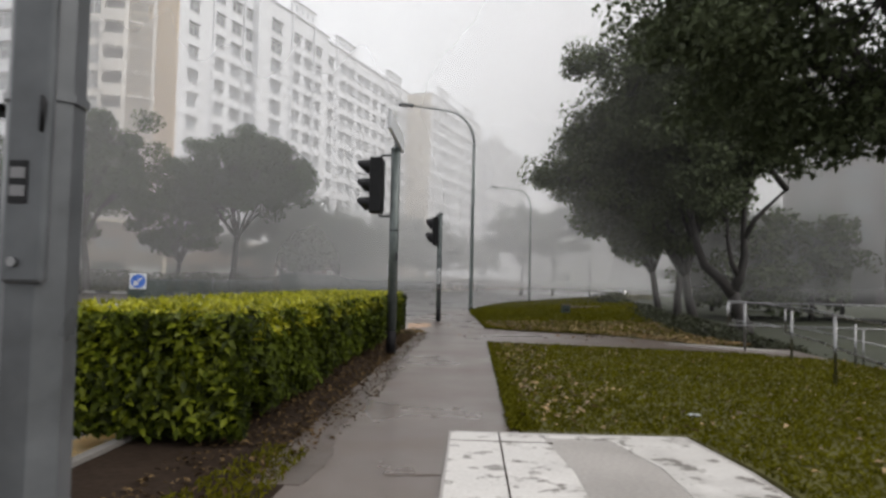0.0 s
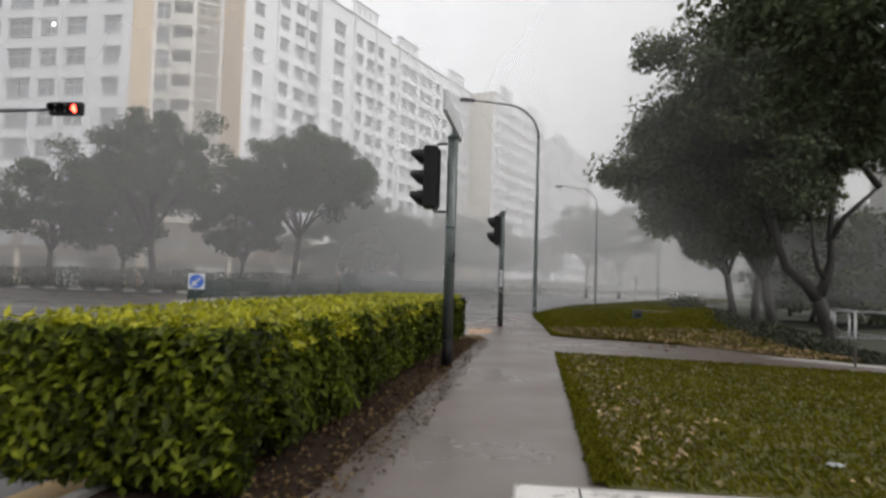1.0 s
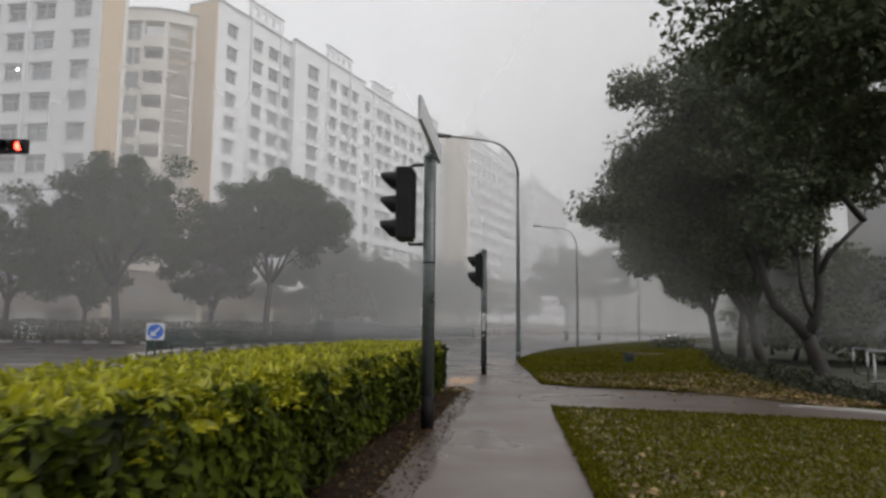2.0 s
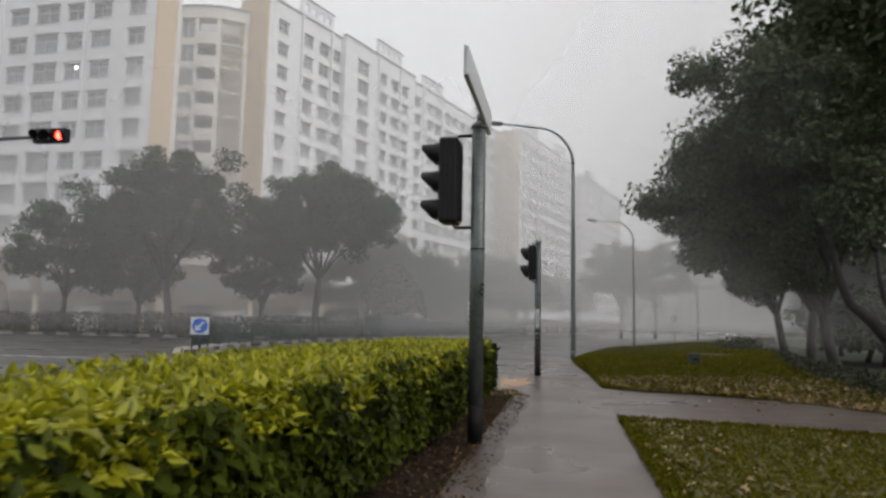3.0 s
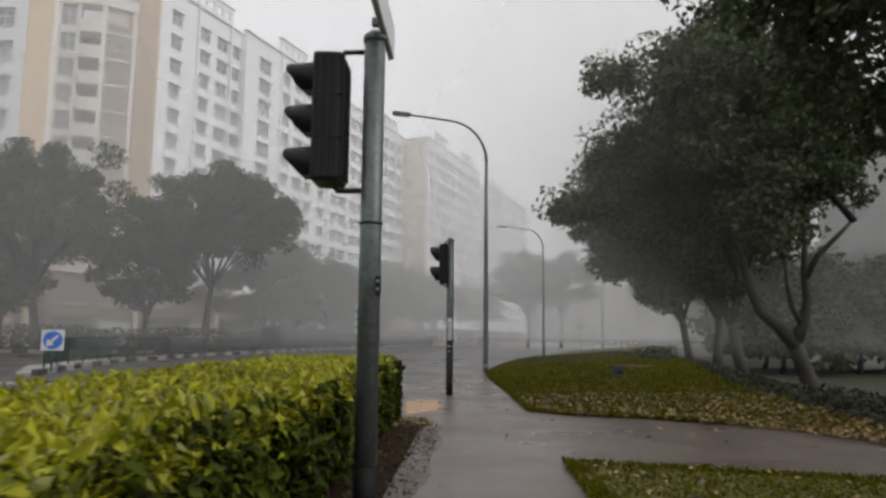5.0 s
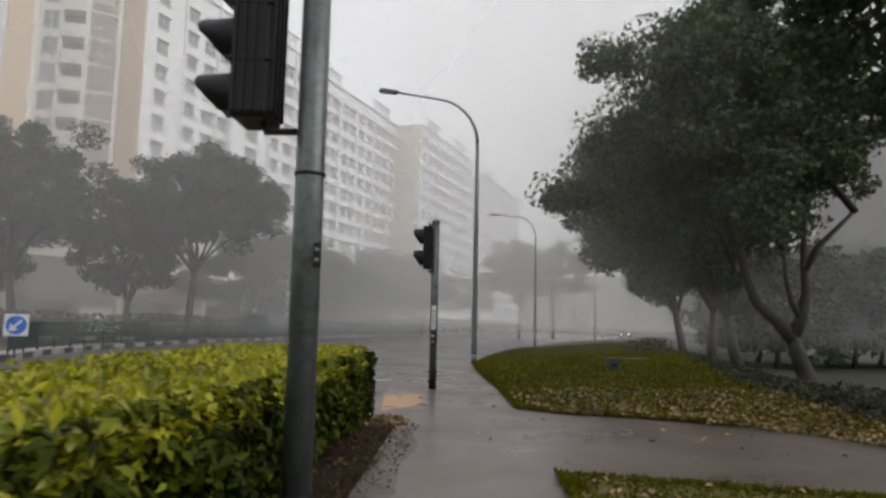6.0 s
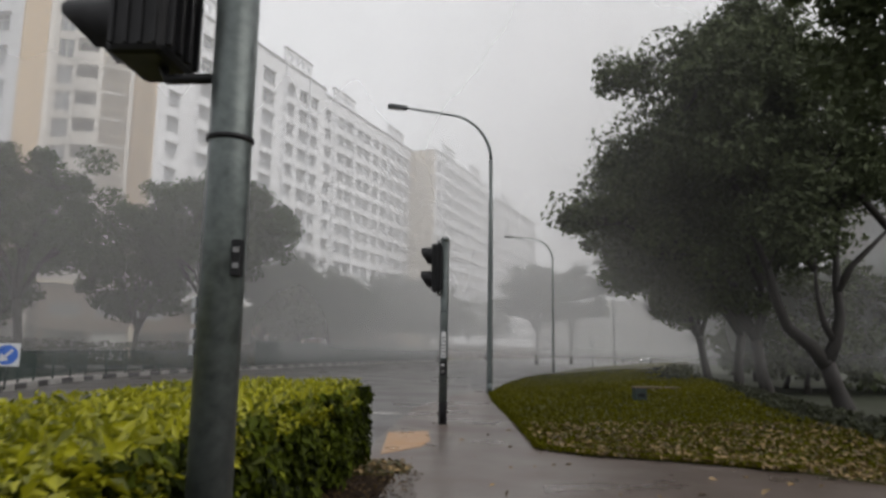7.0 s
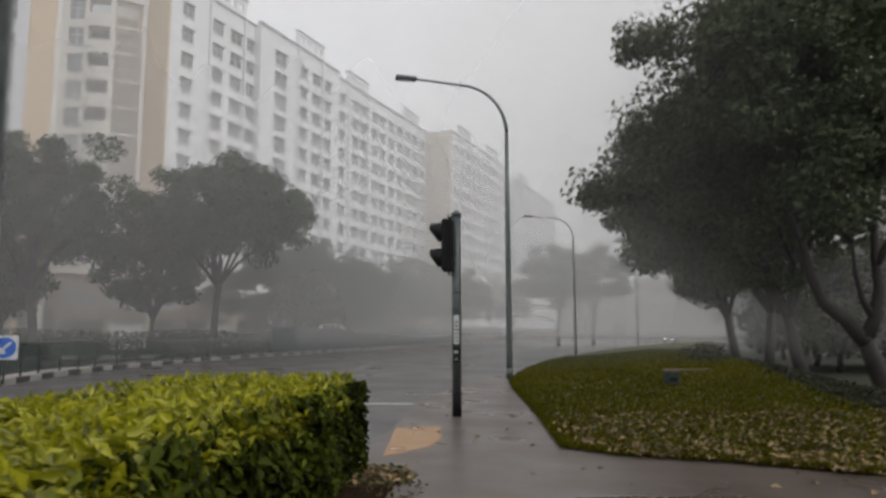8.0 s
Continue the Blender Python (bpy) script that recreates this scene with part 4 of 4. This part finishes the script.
        for z in (4.3, 6.6):
            if z + 1.5 < height:
                wd = part("window", boxed(u + 0.9, u + step - 0.6, -0.03, 0.05, z, z + 1.3), GLASS, b)
                part("sill", boxed(u + 0.8, u + step - 0.5, -0.15, -0.003, z - 0.1, z), WALL_C, wd)
    return b


podium(-80, 74.9, -4, 37.5, 8.6, 9)
podium(-41.6, 77.5, 56, 13.5, 7.4, 3)
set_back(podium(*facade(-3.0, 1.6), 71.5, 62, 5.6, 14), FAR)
# block behind the trees on the low side, tree shade put into its grey
block("grey housing block behind the trees, shade in its colour", 33, 78, -35, 34, 10, [(3, 2.5, 1.75), (7, 2.5, 1.75), (11, 2.5, 1.75), (15, 2.5, 1.75), (19, 2.5, 1.75), (23, 2.5, 1.75), (27, 2.5, 1.75), (31, 2.5, 1.75)],
      [4.5 + 2.8 * k for k in range(7)], 25, (), False, WALL_SHADE, base=WALL_SHADE)


# ---- trees ----
def tree(x, y, z, trunk, crown, leaves, leaf, material, label, seed, lean=(0, 0), r0=0.35, limbs=9, clumps=60, clump_r=1.3, group="", skew=0.0, under=0.85, boughs=(), slope=9.0):
    """trunk: height of the first fork; crown: centre dx, dy, z and half sizes a, b, c."""
    rng = np.random.default_rng(seed)
    t = thing("tree", label, "tree", x, y, z, 0, group)
    cx, cy, cz, a, b, c = crown
    fork = Vector((lean[0], lean[1], trunk))
    v, f = tube_geo([(0, 0, -0.3), (0.03, 0.02, 0.25), tuple(fork * 0.5 + Vector((rng.normal() * 0.08, rng.normal() * 0.08, 0))), tuple(fork)], [r0 * 1.5, r0 * 1.08, r0 * 0.9, r0 * 0.82], 12)
    tv, tf = list(v), list(f)
    ctr = []
    while len(ctr) < clumps:
        p = rng.uniform(-1, 1, 3)
        q = np.linalg.norm(p)
        if q > 1 or q < 0.35 or p[2] < -under + 0.25 * abs(p[0]) + skew * max(0.0, -p[0]) or -p[0] > 0.92 - slope * max(0.0, p[2]) and slope < 5:
            continue
        wob = 0.82 + 0.3 * noise.noise(Vector(p * 1.7) + Vector((seed, 0, 0)))
        ctr.append((cx + p[0] * a * wob, cy + p[1] * b * wob, cz + p[2] * c * wob))
    ctr = np.array(ctr)
    mains = []
    for line, r1 in boughs:
        pts = [fork + Vector(p) for p in line]
        lv, lf = tube_geo([tuple(p) for p in pts], [r1 * (1 - 0.6 * k / (len(pts) - 1)) for k in range(len(pts))], 10)
        o = len(tv)
        tv += lv
        tf += [tuple(o + k for k in face) for face in lf]
        mains += [(pts[-2], r1 * 0.4), (pts[-1], r1 * 0.3)]
    crotch = fork
    for i in range(limbs):
        fork = crotch if not boughs else mains[(2 * i + 1) % (2 * len(boughs))][0]
        w = 2 * math.pi * i / limbs + rng.uniform(-0.3, 0.3)
        end = Vector((cx + a * 0.55 * math.cos(w), cy + b * 0.55 * math.sin(w), cz + c * rng.uniform(-0.35, 0.5)))
        k1 = fork.lerp(end, 0.25) + Vector((rng.normal() * 0.45, rng.normal() * 0.3, 0.12 * c + 0.2))
        k2 = fork.lerp(end, 0.6) + Vector((rng.normal() * 0.5, rng.normal() * 0.4, 0.14 * c + 0.2))
        rr = r0 * rng.uniform(0.4, 0.66)
        lv, lf = tube_geo([tuple(fork - Vector((0, 0, 0.15))), tuple(k1), tuple(k2), tuple(end)], [rr, rr * 0.75, rr * 0.5, rr * 0.25], 8)
        o = len(tv)
        tv += lv
        tf += [tuple(o + k for k in face) for face in lf]
        mains += [(k1, rr * 0.5), (k2, rr * 0.4), (end, rr * 0.25)]
    for p in ctr:
        pv = Vector(p)
        src, rr = min(mains, key=lambda mm: (mm[0] - pv).length)
        mid = src.lerp(pv, 0.5) + Vector((rng.normal() * 0.2, rng.normal() * 0.2, rng.normal() * 0.15))
        lv, lf = tube_geo([tuple(src), tuple(mid), tuple(pv)], [max(0.03, rr * 0.6), 0.035, 0.015], 5, False)
        o = len(tv)
        tv += lv
        tf += [tuple(o + k for k in face) for face in lf]
    raw("trunk", tv, tf, BARK, t, True)
    which = rng.integers(0, len(ctr), leaves)
    rad = clump_r * rng.uniform(0.7, 1.25, len(ctr))
    d = rng.normal(size=(leaves, 3))
    d /= np.linalg.norm(d, axis=1, keepdims=True)
    rr = rng.random(leaves)[:, None] ** 0.45
    pos = ctr[which] + d * rr * rad[which][:, None] * (1, 1, 0.72)
    nr = d * 0.6 + rng.normal(size=(leaves, 3)) * 0.6 + (0, 0, 0.5)
    cr = leaf_cloud("crown", pos, nr, rng.uniform(0.6, 1.3, leaves) * leaf, material, t, 0.55, 0.2, rng)
    cr["kind"] = "stuff"
    return t


ROADSIDE = "broad green roadside tree across the road"
tree(-21.4, 65.5, 0, 5.2, (0.9, 0, 10.1, 7.9, 6.5, 5.6), 30000, 0.32, LEAF_MID, ROADSIDE, 31, (0.4, 0), 0.3, 9, 120, 1.3, under=0.55)
tree(-32.3, 61.0, 0, 4.6, (-0.6, 0.5, 10.3, 10.6, 6, 6.8), 27000, 0.32, LEAF_MID, ROADSIDE, 32, (-0.5, 0), 0.34, 10, 105, 1.25, under=0.55)
tree(-27.5, 68, 0, 2.6, (0, 0, 7.2, 6.4, 5, 4.8), 11000, 0.36, LEAF_MID, "shorter green tree behind the roadside trees", 34, (0.2, 0), 0.22, 7, 60, 1.2)
tree(-37.5, 64.5, 0, 2.6, (0, -1, 6.4, 6.4, 4, 4.2), 9000, 0.36, LEAF_MID, "shorter green tree behind the roadside trees", 35, (0.2, 0), 0.22, 7, 60, 1.2)
tree(-43, 62, 0, 3.2, (0, 0, 7.6, 6.6, 5, 4.6), 12000, 0.34, LEAF_MID, ROADSIDE, 33, (0.2, 0), 0.25, 8, 60, 1.2)
for i, (tx, ty, th) in enumerate([(-18, 78, 7.4), (-14.5, 92, 7.8), (-19, 96, 8.2), (-9.5, 108, 8.4), (-14, 118, 8.6), (-4, 126, 8.6), (-7, 140, 9), (4, 150, 8.8)]):
    tree(tx - 2.5, ty, 0, 2.2, (0, 0, th * 0.86, 6.8, 5.5, 5.4), 6500, 0.5, LEAF_MID, "hazy green tree behind the median fence", 40 + i, (0.2, 0), 0.22, 7, 60, 1.4)
for i, (tx, ty, th) in enumerate([(8.0, 112, 9.6), (13.5, 118, 10.0)]):
    tree(tx, ty, 0, 4.2, (0, 0, th, 6.6, 5, 4.8), 9000, 0.46, LEAF_MID, "hazy umbrella tree at the road bend", 60 + i, (0.2, 0), 0.25, 7, 60, 1.4)
for i, (tx, ty) in enumerate([(29, 82), (34, 74), (33, 100), (42, 84), (43, 106), (38, 122), (46, 72), (26.5, 72)]):
    tree(tx, ty, -1.6, 2.0, (0, 0, 6.0, 6.5, 6.0, 7.0), 5000, 0.7, LEAF_TREE, "dark park tree far beyond the slope", 90 + i, (0.2, 0), 0.25, 6, 70, 1.6)

PARK = "large dark tree leaning over the lawn slope"
tree(18.3, 49.5, -1.4, 2.75, (-4.2, 0.5, 13.5, 10.3, 8.0, 11.0), 52000, 0.36, LEAF_TREE, PARK, 71, (-0.9, -0.2), 0.46, 6, 250, 1.5, skew=0.84, under=0.56, slope=0.28,
     boughs=[(((0.05, 0, -0.3), (-0.7, 0.1, 0.7), (-1.7, 0.2, 1.6), (-2.2, 0.2, 2.9), (-2.5, 0.3, 4.6), (-3.4, 0.2, 6.8)), 0.38),
             (((0.0, 0, -0.25), (0.5, -0.1, 0.9), (0.75, -0.2, 2.2), (0.7, -0.1, 3.8), (0.9, 0, 6.5)), 0.36),
             (((0.5, -0.1, 0.75), (-0.1, -0.3, 1.7), (-0.4, -0.4, 3.0), (-0.5, -0.5, 4.6)), 0.2),
             (((0.7, -0.15, 3.4), (1.4, -0.3, 4.7), (2.4, -0.4, 5.7), (3.4, -0.4, 6.7)), 0.2)])
tree(16.4, 54, -1.2, 3.6, (-4.0, 0, 10.5, 8.5, 7, 7.2), 22000, 0.4, LEAF_TREE, PARK, 72, (-0.6, 0), 0.36, 9, 120, 1.5, skew=0.6)
tree(17.2, 61, -1.2, 4.0, (-3.6, 0, 10, 7.5, 7, 6.6), 18000, 0.42, LEAF_TREE, PARK, 73, (0.3, 0), 0.34, 8, 100, 1.5, skew=0.6)
tree(17.8, 69, -1.1, 4.0, (-3.0, 0, 9.0, 7.0, 7, 5.8), 14000, 0.45, LEAF_TREE, PARK, 74, (-0.6, 0), 0.34, 8, 90, 1.5, skew=0.6)
tree(16.8, 25, -1.3, 5.6, (-3.8, 1, 12.2, 8.8, 8.0, 6.4), 36000, 0.31, LEAF_TREE, "very dark overhanging tree near the steps", 76, (-0.6, 0.2), 0.42, 10, 170, 1.4)


# ---- shrubs along the crest ----
def shrub_row(name, line, n, size, label, seed, rise=0.0):
    rng = np.random.default_rng(seed)
    pts = along(line, 0.12)
    k = rng.integers(0, len(pts), n)
    c = np.array([(pts[i][0], pts[i][1], 0.0) for i in k])
    bump = np.array([0.3 + 0.3 * noise.noise(Vector((pts[i][0] * 0.6, pts[i][1] * 0.6, seed))) for i in k])
    c[:, 0] += rng.normal(size=n) * 0.45
    c[:, 1] += rng.normal(size=n) * 0.25
    c[:, 2] = np.array([ground_z(px, py) for px, py in c[:, :2]]) - 0.02 + rng.random(n) * (0.25 + bump + rise)
    ob = leaf_cloud(name, c, rng.normal(size=(n, 3)) + (0, 0, 0.6), rng.uniform(0.6, 1.3, n) * size, LEAF_SHRUB, None, 0.5, 0.25, rng)
    return tagged(ob, label, "shrubs", kind="stuff")


shrub_row("shrubs", [(7.0, 21.5), (7.8, 30), (9.4, 38), (11.2, 48)], 11000, 0.14, "low dark shrubs along the crest", 81)
shrub_row("shrubs", [(9.5, 23), (10.8, 30), (13.5, 40), (15, 50)], 8000, 0.2, "dark undergrowth on the slope", 82)
shrub_row("shrubs", [(7.9, 42), (8.4, 44), (9.6, 47)], 1500, 0.16, "dark bushy shrubs at the edge of the lawn", 83, 0.5)
shrub_row("shrubs", [(-66, 55.5), (-44, 61.6), (-36, 61.6), (-30, 61.1), (-24, 64.4), (-21.3, 76), (-17, 92), (-11, 116)], 26000, 0.26, "dark clipped hedge behind the far kerb", 84, 1.4)


# ---- hedge ----
def hedge():
    h = thing("hedge", "clipped hedge with yellow-green top and dark sides", "hedge")
    rng = np.random.default_rng(5)
    y0, y1, top = 7.62, 21.4, 1.02

    def xr(y):
        return -1.47 + 0.06 * np.sin(y * 1.3) + 0.12 * (y > 20.5) * (20.5 - y)

    def xl(y):
        return -3.04 - 0.3 * np.clip((y - 8) / 5, 0, 1)
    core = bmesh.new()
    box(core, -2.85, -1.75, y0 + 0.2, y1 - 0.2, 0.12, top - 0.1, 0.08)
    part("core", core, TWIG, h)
    for i in range(26):
        yy = y0 + 0.3 + i * 0.5
        xx = -2.3 + 0.35 * math.sin(i * 2.1)
        tube("stem", [(xx, yy, -0.05), (xx + 0.04, yy + 0.03, 0.25), (xx - 0.05, yy, 0.5)], [0.025, 0.02, 0.015], BARK, h, 5)
    # old leaves on the sides, the sides' shade darkened into their colour
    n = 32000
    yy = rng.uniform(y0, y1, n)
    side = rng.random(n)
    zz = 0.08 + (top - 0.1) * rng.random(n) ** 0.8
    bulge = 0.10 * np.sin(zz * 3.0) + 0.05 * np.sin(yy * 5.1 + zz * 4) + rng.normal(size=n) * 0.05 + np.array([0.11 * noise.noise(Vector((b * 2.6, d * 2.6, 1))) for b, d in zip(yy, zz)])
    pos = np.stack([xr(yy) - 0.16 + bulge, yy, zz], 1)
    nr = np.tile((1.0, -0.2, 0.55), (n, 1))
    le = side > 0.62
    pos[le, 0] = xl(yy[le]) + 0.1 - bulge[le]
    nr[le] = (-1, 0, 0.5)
    leaf_cloud("side_leaves", pos, nr + rng.normal(size=(n, 3)) * 0.45, rng.uniform(0.06, 0.135, n), LEAF_OLD_SHADE, h, 0.5, 0.2, rng)["kind"] = "stuff"
    n = 15000
    xx = rng.uniform(-3.08, -1.42, n)
    zz = 0.05 + (top - 0.07) * rng.random(n) ** 0.8
    for yend, sgn in ((y0, -1.0), (y1, 1.0)):
        k = slice(0, 11500) if sgn < 0 else slice(11500, n)
        bu = 0.04 * np.sin(xx[k] * 6) + rng.normal(size=xx[k].shape) * 0.06 + np.array([0.12 * noise.noise(Vector((b * 2.6, 7, d * 2.6))) for b, d in zip(xx[k], zz[k])])
        pos = np.stack([xx[k], yend - sgn * 0.05 + bu, zz[k]], 1)
        leaf_cloud("end_leaves", pos, np.tile((0, sgn, 0.5), (len(pos), 1)) + rng.normal(size=(len(pos), 3)) * 0.45, rng.uniform(0.06, 0.135, len(pos)), LEAF_OLD_SHADE, h, 0.5, 0.2, rng)["kind"] = "stuff"
    # fresh leaves scattered down the sides
    n = 3000
    yy = rng.uniform(y0, y1, n)
    zz = 0.1 + (top - 0.1) * rng.random(n) ** 0.36
    k = np.array([noise.noise(Vector((b * 1.7, d * 1.7, 5))) for b, d in zip(yy, zz)]) > 0.0
    pos = np.stack([xr(yy) - 0.1 + rng.normal(size=n) * 0.05, yy, zz], 1)[k]
    leaf_cloud("side_flush", pos, np.tile((1, -0.3, 0.9), (len(pos), 1)) + rng.normal(size=(len(pos), 3)) * 0.4, rng.uniform(0.065, 0.125, len(pos)), LEAF_FLUSH, h, 0.48, 0.2, rng)["kind"] = "stuff"
    n = 2800
    xx = rng.uniform(-3.06, -1.45, n)
    zz = 0.1 + (top - 0.1) * rng.random(n) ** 0.6
    pos = np.stack([xx, y0 - 0.03 + rng.normal(size=n) * 0.05, zz], 1)
    leaf_cloud("end_flush", pos, np.tile((0.2, -1, 0.9), (n, 1)) + rng.normal(size=(n, 3)) * 0.4, rng.uniform(0.065, 0.125, n), LEAF_FLUSH, h, 0.48, 0.2, rng)["kind"] = "stuff"
    # fresh leaves over the top
    n = 34000
    yy = rng.uniform(y0 - 0.05, y1 + 0.05, n)
    f = rng.random(n)
    xx = xl(yy) + f * (xr(yy) - xl(yy)) + rng.normal(size=n) * 0.02
    edge = np.minimum(f, 1 - f)
    hump = np.array([0.05 * noise.noise(Vector((a * 1.6, b * 1.6, 3))) + 0.025 * noise.noise(Vector((a * 5, b * 5, 9))) for a, b in zip(xx, yy)])
    zz = top + hump - 0.16 * np.clip(1 - edge / 0.09, 0, 1) ** 2 - rng.random(n) ** 2 * 0.1
    nr = np.stack([rng.normal(size=n) * 0.5, rng.normal(size=n) * 0.5, np.ones(n)], 1)
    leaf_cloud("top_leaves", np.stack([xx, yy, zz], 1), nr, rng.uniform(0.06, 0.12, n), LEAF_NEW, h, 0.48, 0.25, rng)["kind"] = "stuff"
    # upright shoots
    n = 2500
    yy = rng.uniform(y0, y1, n)
    xx = xl(yy) + rng.random(n) * (xr(yy) - xl(yy))
    leaf_cloud("shoot_foliage", np.stack([xx, yy, np.full(n, top + 0.03) + rng.random(n) * 0.04], 1), rng.normal(size=(n, 3)) * (1, 1, 0.3), rng.uniform(0.07, 0.12, n), LEAF_NEW, h, 0.4, 0.15, rng)["kind"] = "stuff"


hedge()


# ---- cars far down the road ----
def car(x, y, heading, label):
    c = thing("car", label, "car", x, y, ROAD_Z, heading)
    bm = bmesh.new()
    prof = [(-2.1, 0.35), (-2.15, 0.75), (-1.5, 0.95), (-0.8, 1.42), (0.7, 1.45), (1.6, 0.98), (2.1, 0.9), (2.15, 0.4)]
    lv = [bm.verts.new((px, -0.85, pz)) for px, pz in prof]
    rv = [bm.verts.new((px, 0.85, pz)) for px, pz in prof]
    bm.faces.new(lv)
    bm.faces.new(rv[::-1])
    for i in range(len(prof)):
        j = (i + 1) % len(prof)
        bm.faces.new((lv[i], rv[i], rv[j], lv[j]))
    bmesh.ops.recalc_face_normals(bm, faces=bm.faces)
    part("body", bm, CARPAINT, c)
    for wx in (-1.3, 1.3):
        for wy in (-0.87, 0.87):
            tube("wheel", [(wx, wy - 0.1, 0.32), (wx, wy + 0.1, 0.32)], 0.32, RUBBER, c, 14, False)
    part("windscreen", boxed(-1.42, -0.86, -0.7, 0.7, 0.98, 1.36, 0.01), GLASS, c)
    for wy in (-0.62, 0.62):
        tube("headlight", [(-2.14, wy, 0.68), (-2.2, wy, 0.68)], 0.065, HEADLAMP, c, 12, False)


car(29.6, 141, 74, "grey car with headlights lit in the rain")
car(28.6, 152, 76, "second grey car with headlights lit farther off")

LIT = glow("lit_room_lamp", (1.0, 0.98, 0.94), 4)
for lu, ln, lz in ((38.6, 0.35, 33.9), (9.2, 0.0, 8.6)):
    lx, ly = facade(lu, ln)
    rl = thing("room_lamp", "small bright lamp lit in a window", "lamp", lx, ly, lz, 71.5)
    tube("bulb", [(0, 0.02, 0), (0, -0.05, 0)], 0.14, LIT, rl, 10, False)
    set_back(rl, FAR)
rl = thing("room_lamp", "small bright lamp lit in a window", "lamp", -44.1, 63.1, 24.1, -4)
tube("bulb", [(0, 0.05, 0), (0, -0.05, 0)], 0.16, LIT, rl, 10, False)
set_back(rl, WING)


def distance():
    """A far tree line that closes the view all round the road's end."""
    v, f = [], []
    n = 90
    for i in range(n + 1):
        a = radians(-75 + 150 * i / n)
        d = 265 + 8 * math.sin(i * 0.7)
        top = 20 + 5 * noise.noise(Vector((i * 0.23, 3, 1))) + 2.5 * noise.noise(Vector((i * 0.9, 8, 1)))
        for dd in (0, 6):
            v += [(math.sin(a) * (d + dd), math.cos(a) * (d + dd), -2), (math.sin(a) * (d + dd), math.cos(a) * (d + dd), top)]
    for i in range(n):
        o, q = 4 * i, 4 * (i + 1)
        f += [(o, q, q + 1, o + 1), (o + 1, q + 1, q + 3, o + 3), (o + 2, o + 3, q + 3, q + 2)]
    return tagged(raw("backdrop", v, f, DISTANCE, None, True), "far tree-line backdrop, rain haze put into its grey", "backdrop", kind="structure")


distance()


# ---- driving rain: pale sheets stand in for its haze, one behind the other ----
def veil_material(name, thick):
    """Rain haze on a sheet: mostly clear, scatters light both ways; thinner at its rims, streaked by gusts."""
    m = bpy.data.materials.new(name)
    m.use_nodes = True
    n, l = m.node_tree.nodes, m.node_tree.links
    n.clear()
    co = n.new("ShaderNodeTexCoord")
    sep = n.new("ShaderNodeSeparateXYZ")
    l.new(co.outputs["Generated"], sep.inputs[0])

    def ramp(axis, a, b, lo, hi):
        r = n.new("ShaderNodeMapRange")
        r.interpolation_type = "SMOOTHSTEP"
        for key, v in zip(("From Min", "From Max", "To Min", "To Max"), (a, b, lo, hi)):
            r.inputs[key].default_value = v
        l.new(sep.outputs[axis], r.inputs["Value"])
        return r.outputs["Result"]

    def times(a, b):
        k = n.new("ShaderNodeMath")
        k.operation = "MULTIPLY"
        l.new(a, k.inputs[0])
        if isinstance(b, float):
            k.inputs[1].default_value = b
        else:
            l.new(b, k.inputs[1])
        return k.outputs[0]
    gust = n.new("ShaderNodeTexNoise")
    gust.inputs["Scale"].default_value, gust.inputs["Detail"].default_value = 0.05, 3
    geo = n.new("ShaderNodeNewGeometry")
    stretch = n.new("ShaderNodeVectorMath")
    stretch.operation = "MULTIPLY"
    stretch.inputs[1].default_value = (1.0, 1.0, 0.35)
    l.new(geo.outputs["Position"], stretch.inputs[0])
    l.new(stretch.outputs[0], gust.inputs["Vector"])
    even = n.new("ShaderNodeMapRange")
    for key, v in zip(("From Min", "From Max", "To Min", "To Max"), (0.3, 0.7, 0.75, 1.2)):
        even.inputs[key].default_value = v
    l.new(gust.outputs["Fac"], even.inputs["Value"])
    f = times(ramp("X", 0.0, 0.35, 0.0, 1.0), ramp("X", 0.8, 1.0, 1.0, 0.0))
    f = times(f, ramp("Z", 0.0, 0.02, 0.1, 1.0))
    f = times(f, ramp("Z", 0.08, 1.0, 1.0, 0.0))
    f = times(times(f, even.outputs["Result"]), thick)
    d, t, c = n.new("ShaderNodeBsdfDiffuse"), n.new("ShaderNodeBsdfTranslucent"), n.new("ShaderNodeBsdfTransparent")
    for b in (d, t):
        b.inputs["Color"].default_value = (0.95, 0.945, 0.935, 1)
    both, mix, out = n.new("ShaderNodeMixShader"), n.new("ShaderNodeMixShader"), n.new("ShaderNodeOutputMaterial")
    both.inputs["Fac"].default_value = 0.5
    l.new(d.outputs[0], both.inputs[1])
    l.new(t.outputs[0], both.inputs[2])
    l.new(f, mix.inputs["Fac"])
    l.new(c.outputs[0], mix.inputs[1])
    l.new(both.outputs[0], mix.inputs[2])
    l.new(mix.outputs[0], out.inputs["Surface"])
    return m


def veil(x0, x1, y, top, thick, bow=0.0):
    """A wide, gently bowed sheet of rain haze across the road at distance y."""
    k = 24
    v, f = [], []
    for i in range(k + 1):
        u = i / k
        for z in (-0.1, top):
            v.append((x0 + (x1 - x0) * u, y - bow * (2 * u - 1) ** 2, z))
    for i in range(k):
        f.append((2 * i, 2 * i + 2, 2 * i + 3, 2 * i + 1))
    return tagged(raw("rain", v, f, veil_material("falling_rain", thick), None, True), "thin pale sheet standing in for rain haze", "rain", kind="stuff")


veil(-60, 17, 40.5, 60, 0.08)
veil(-100, 68, 53.0, 80, 0.15)
veil(-130, 95, 71.5, 100, 0.28)
veil(-40, 110, 104, 108, 0.42)
veil(-24, 140, 142, 115, 0.6)
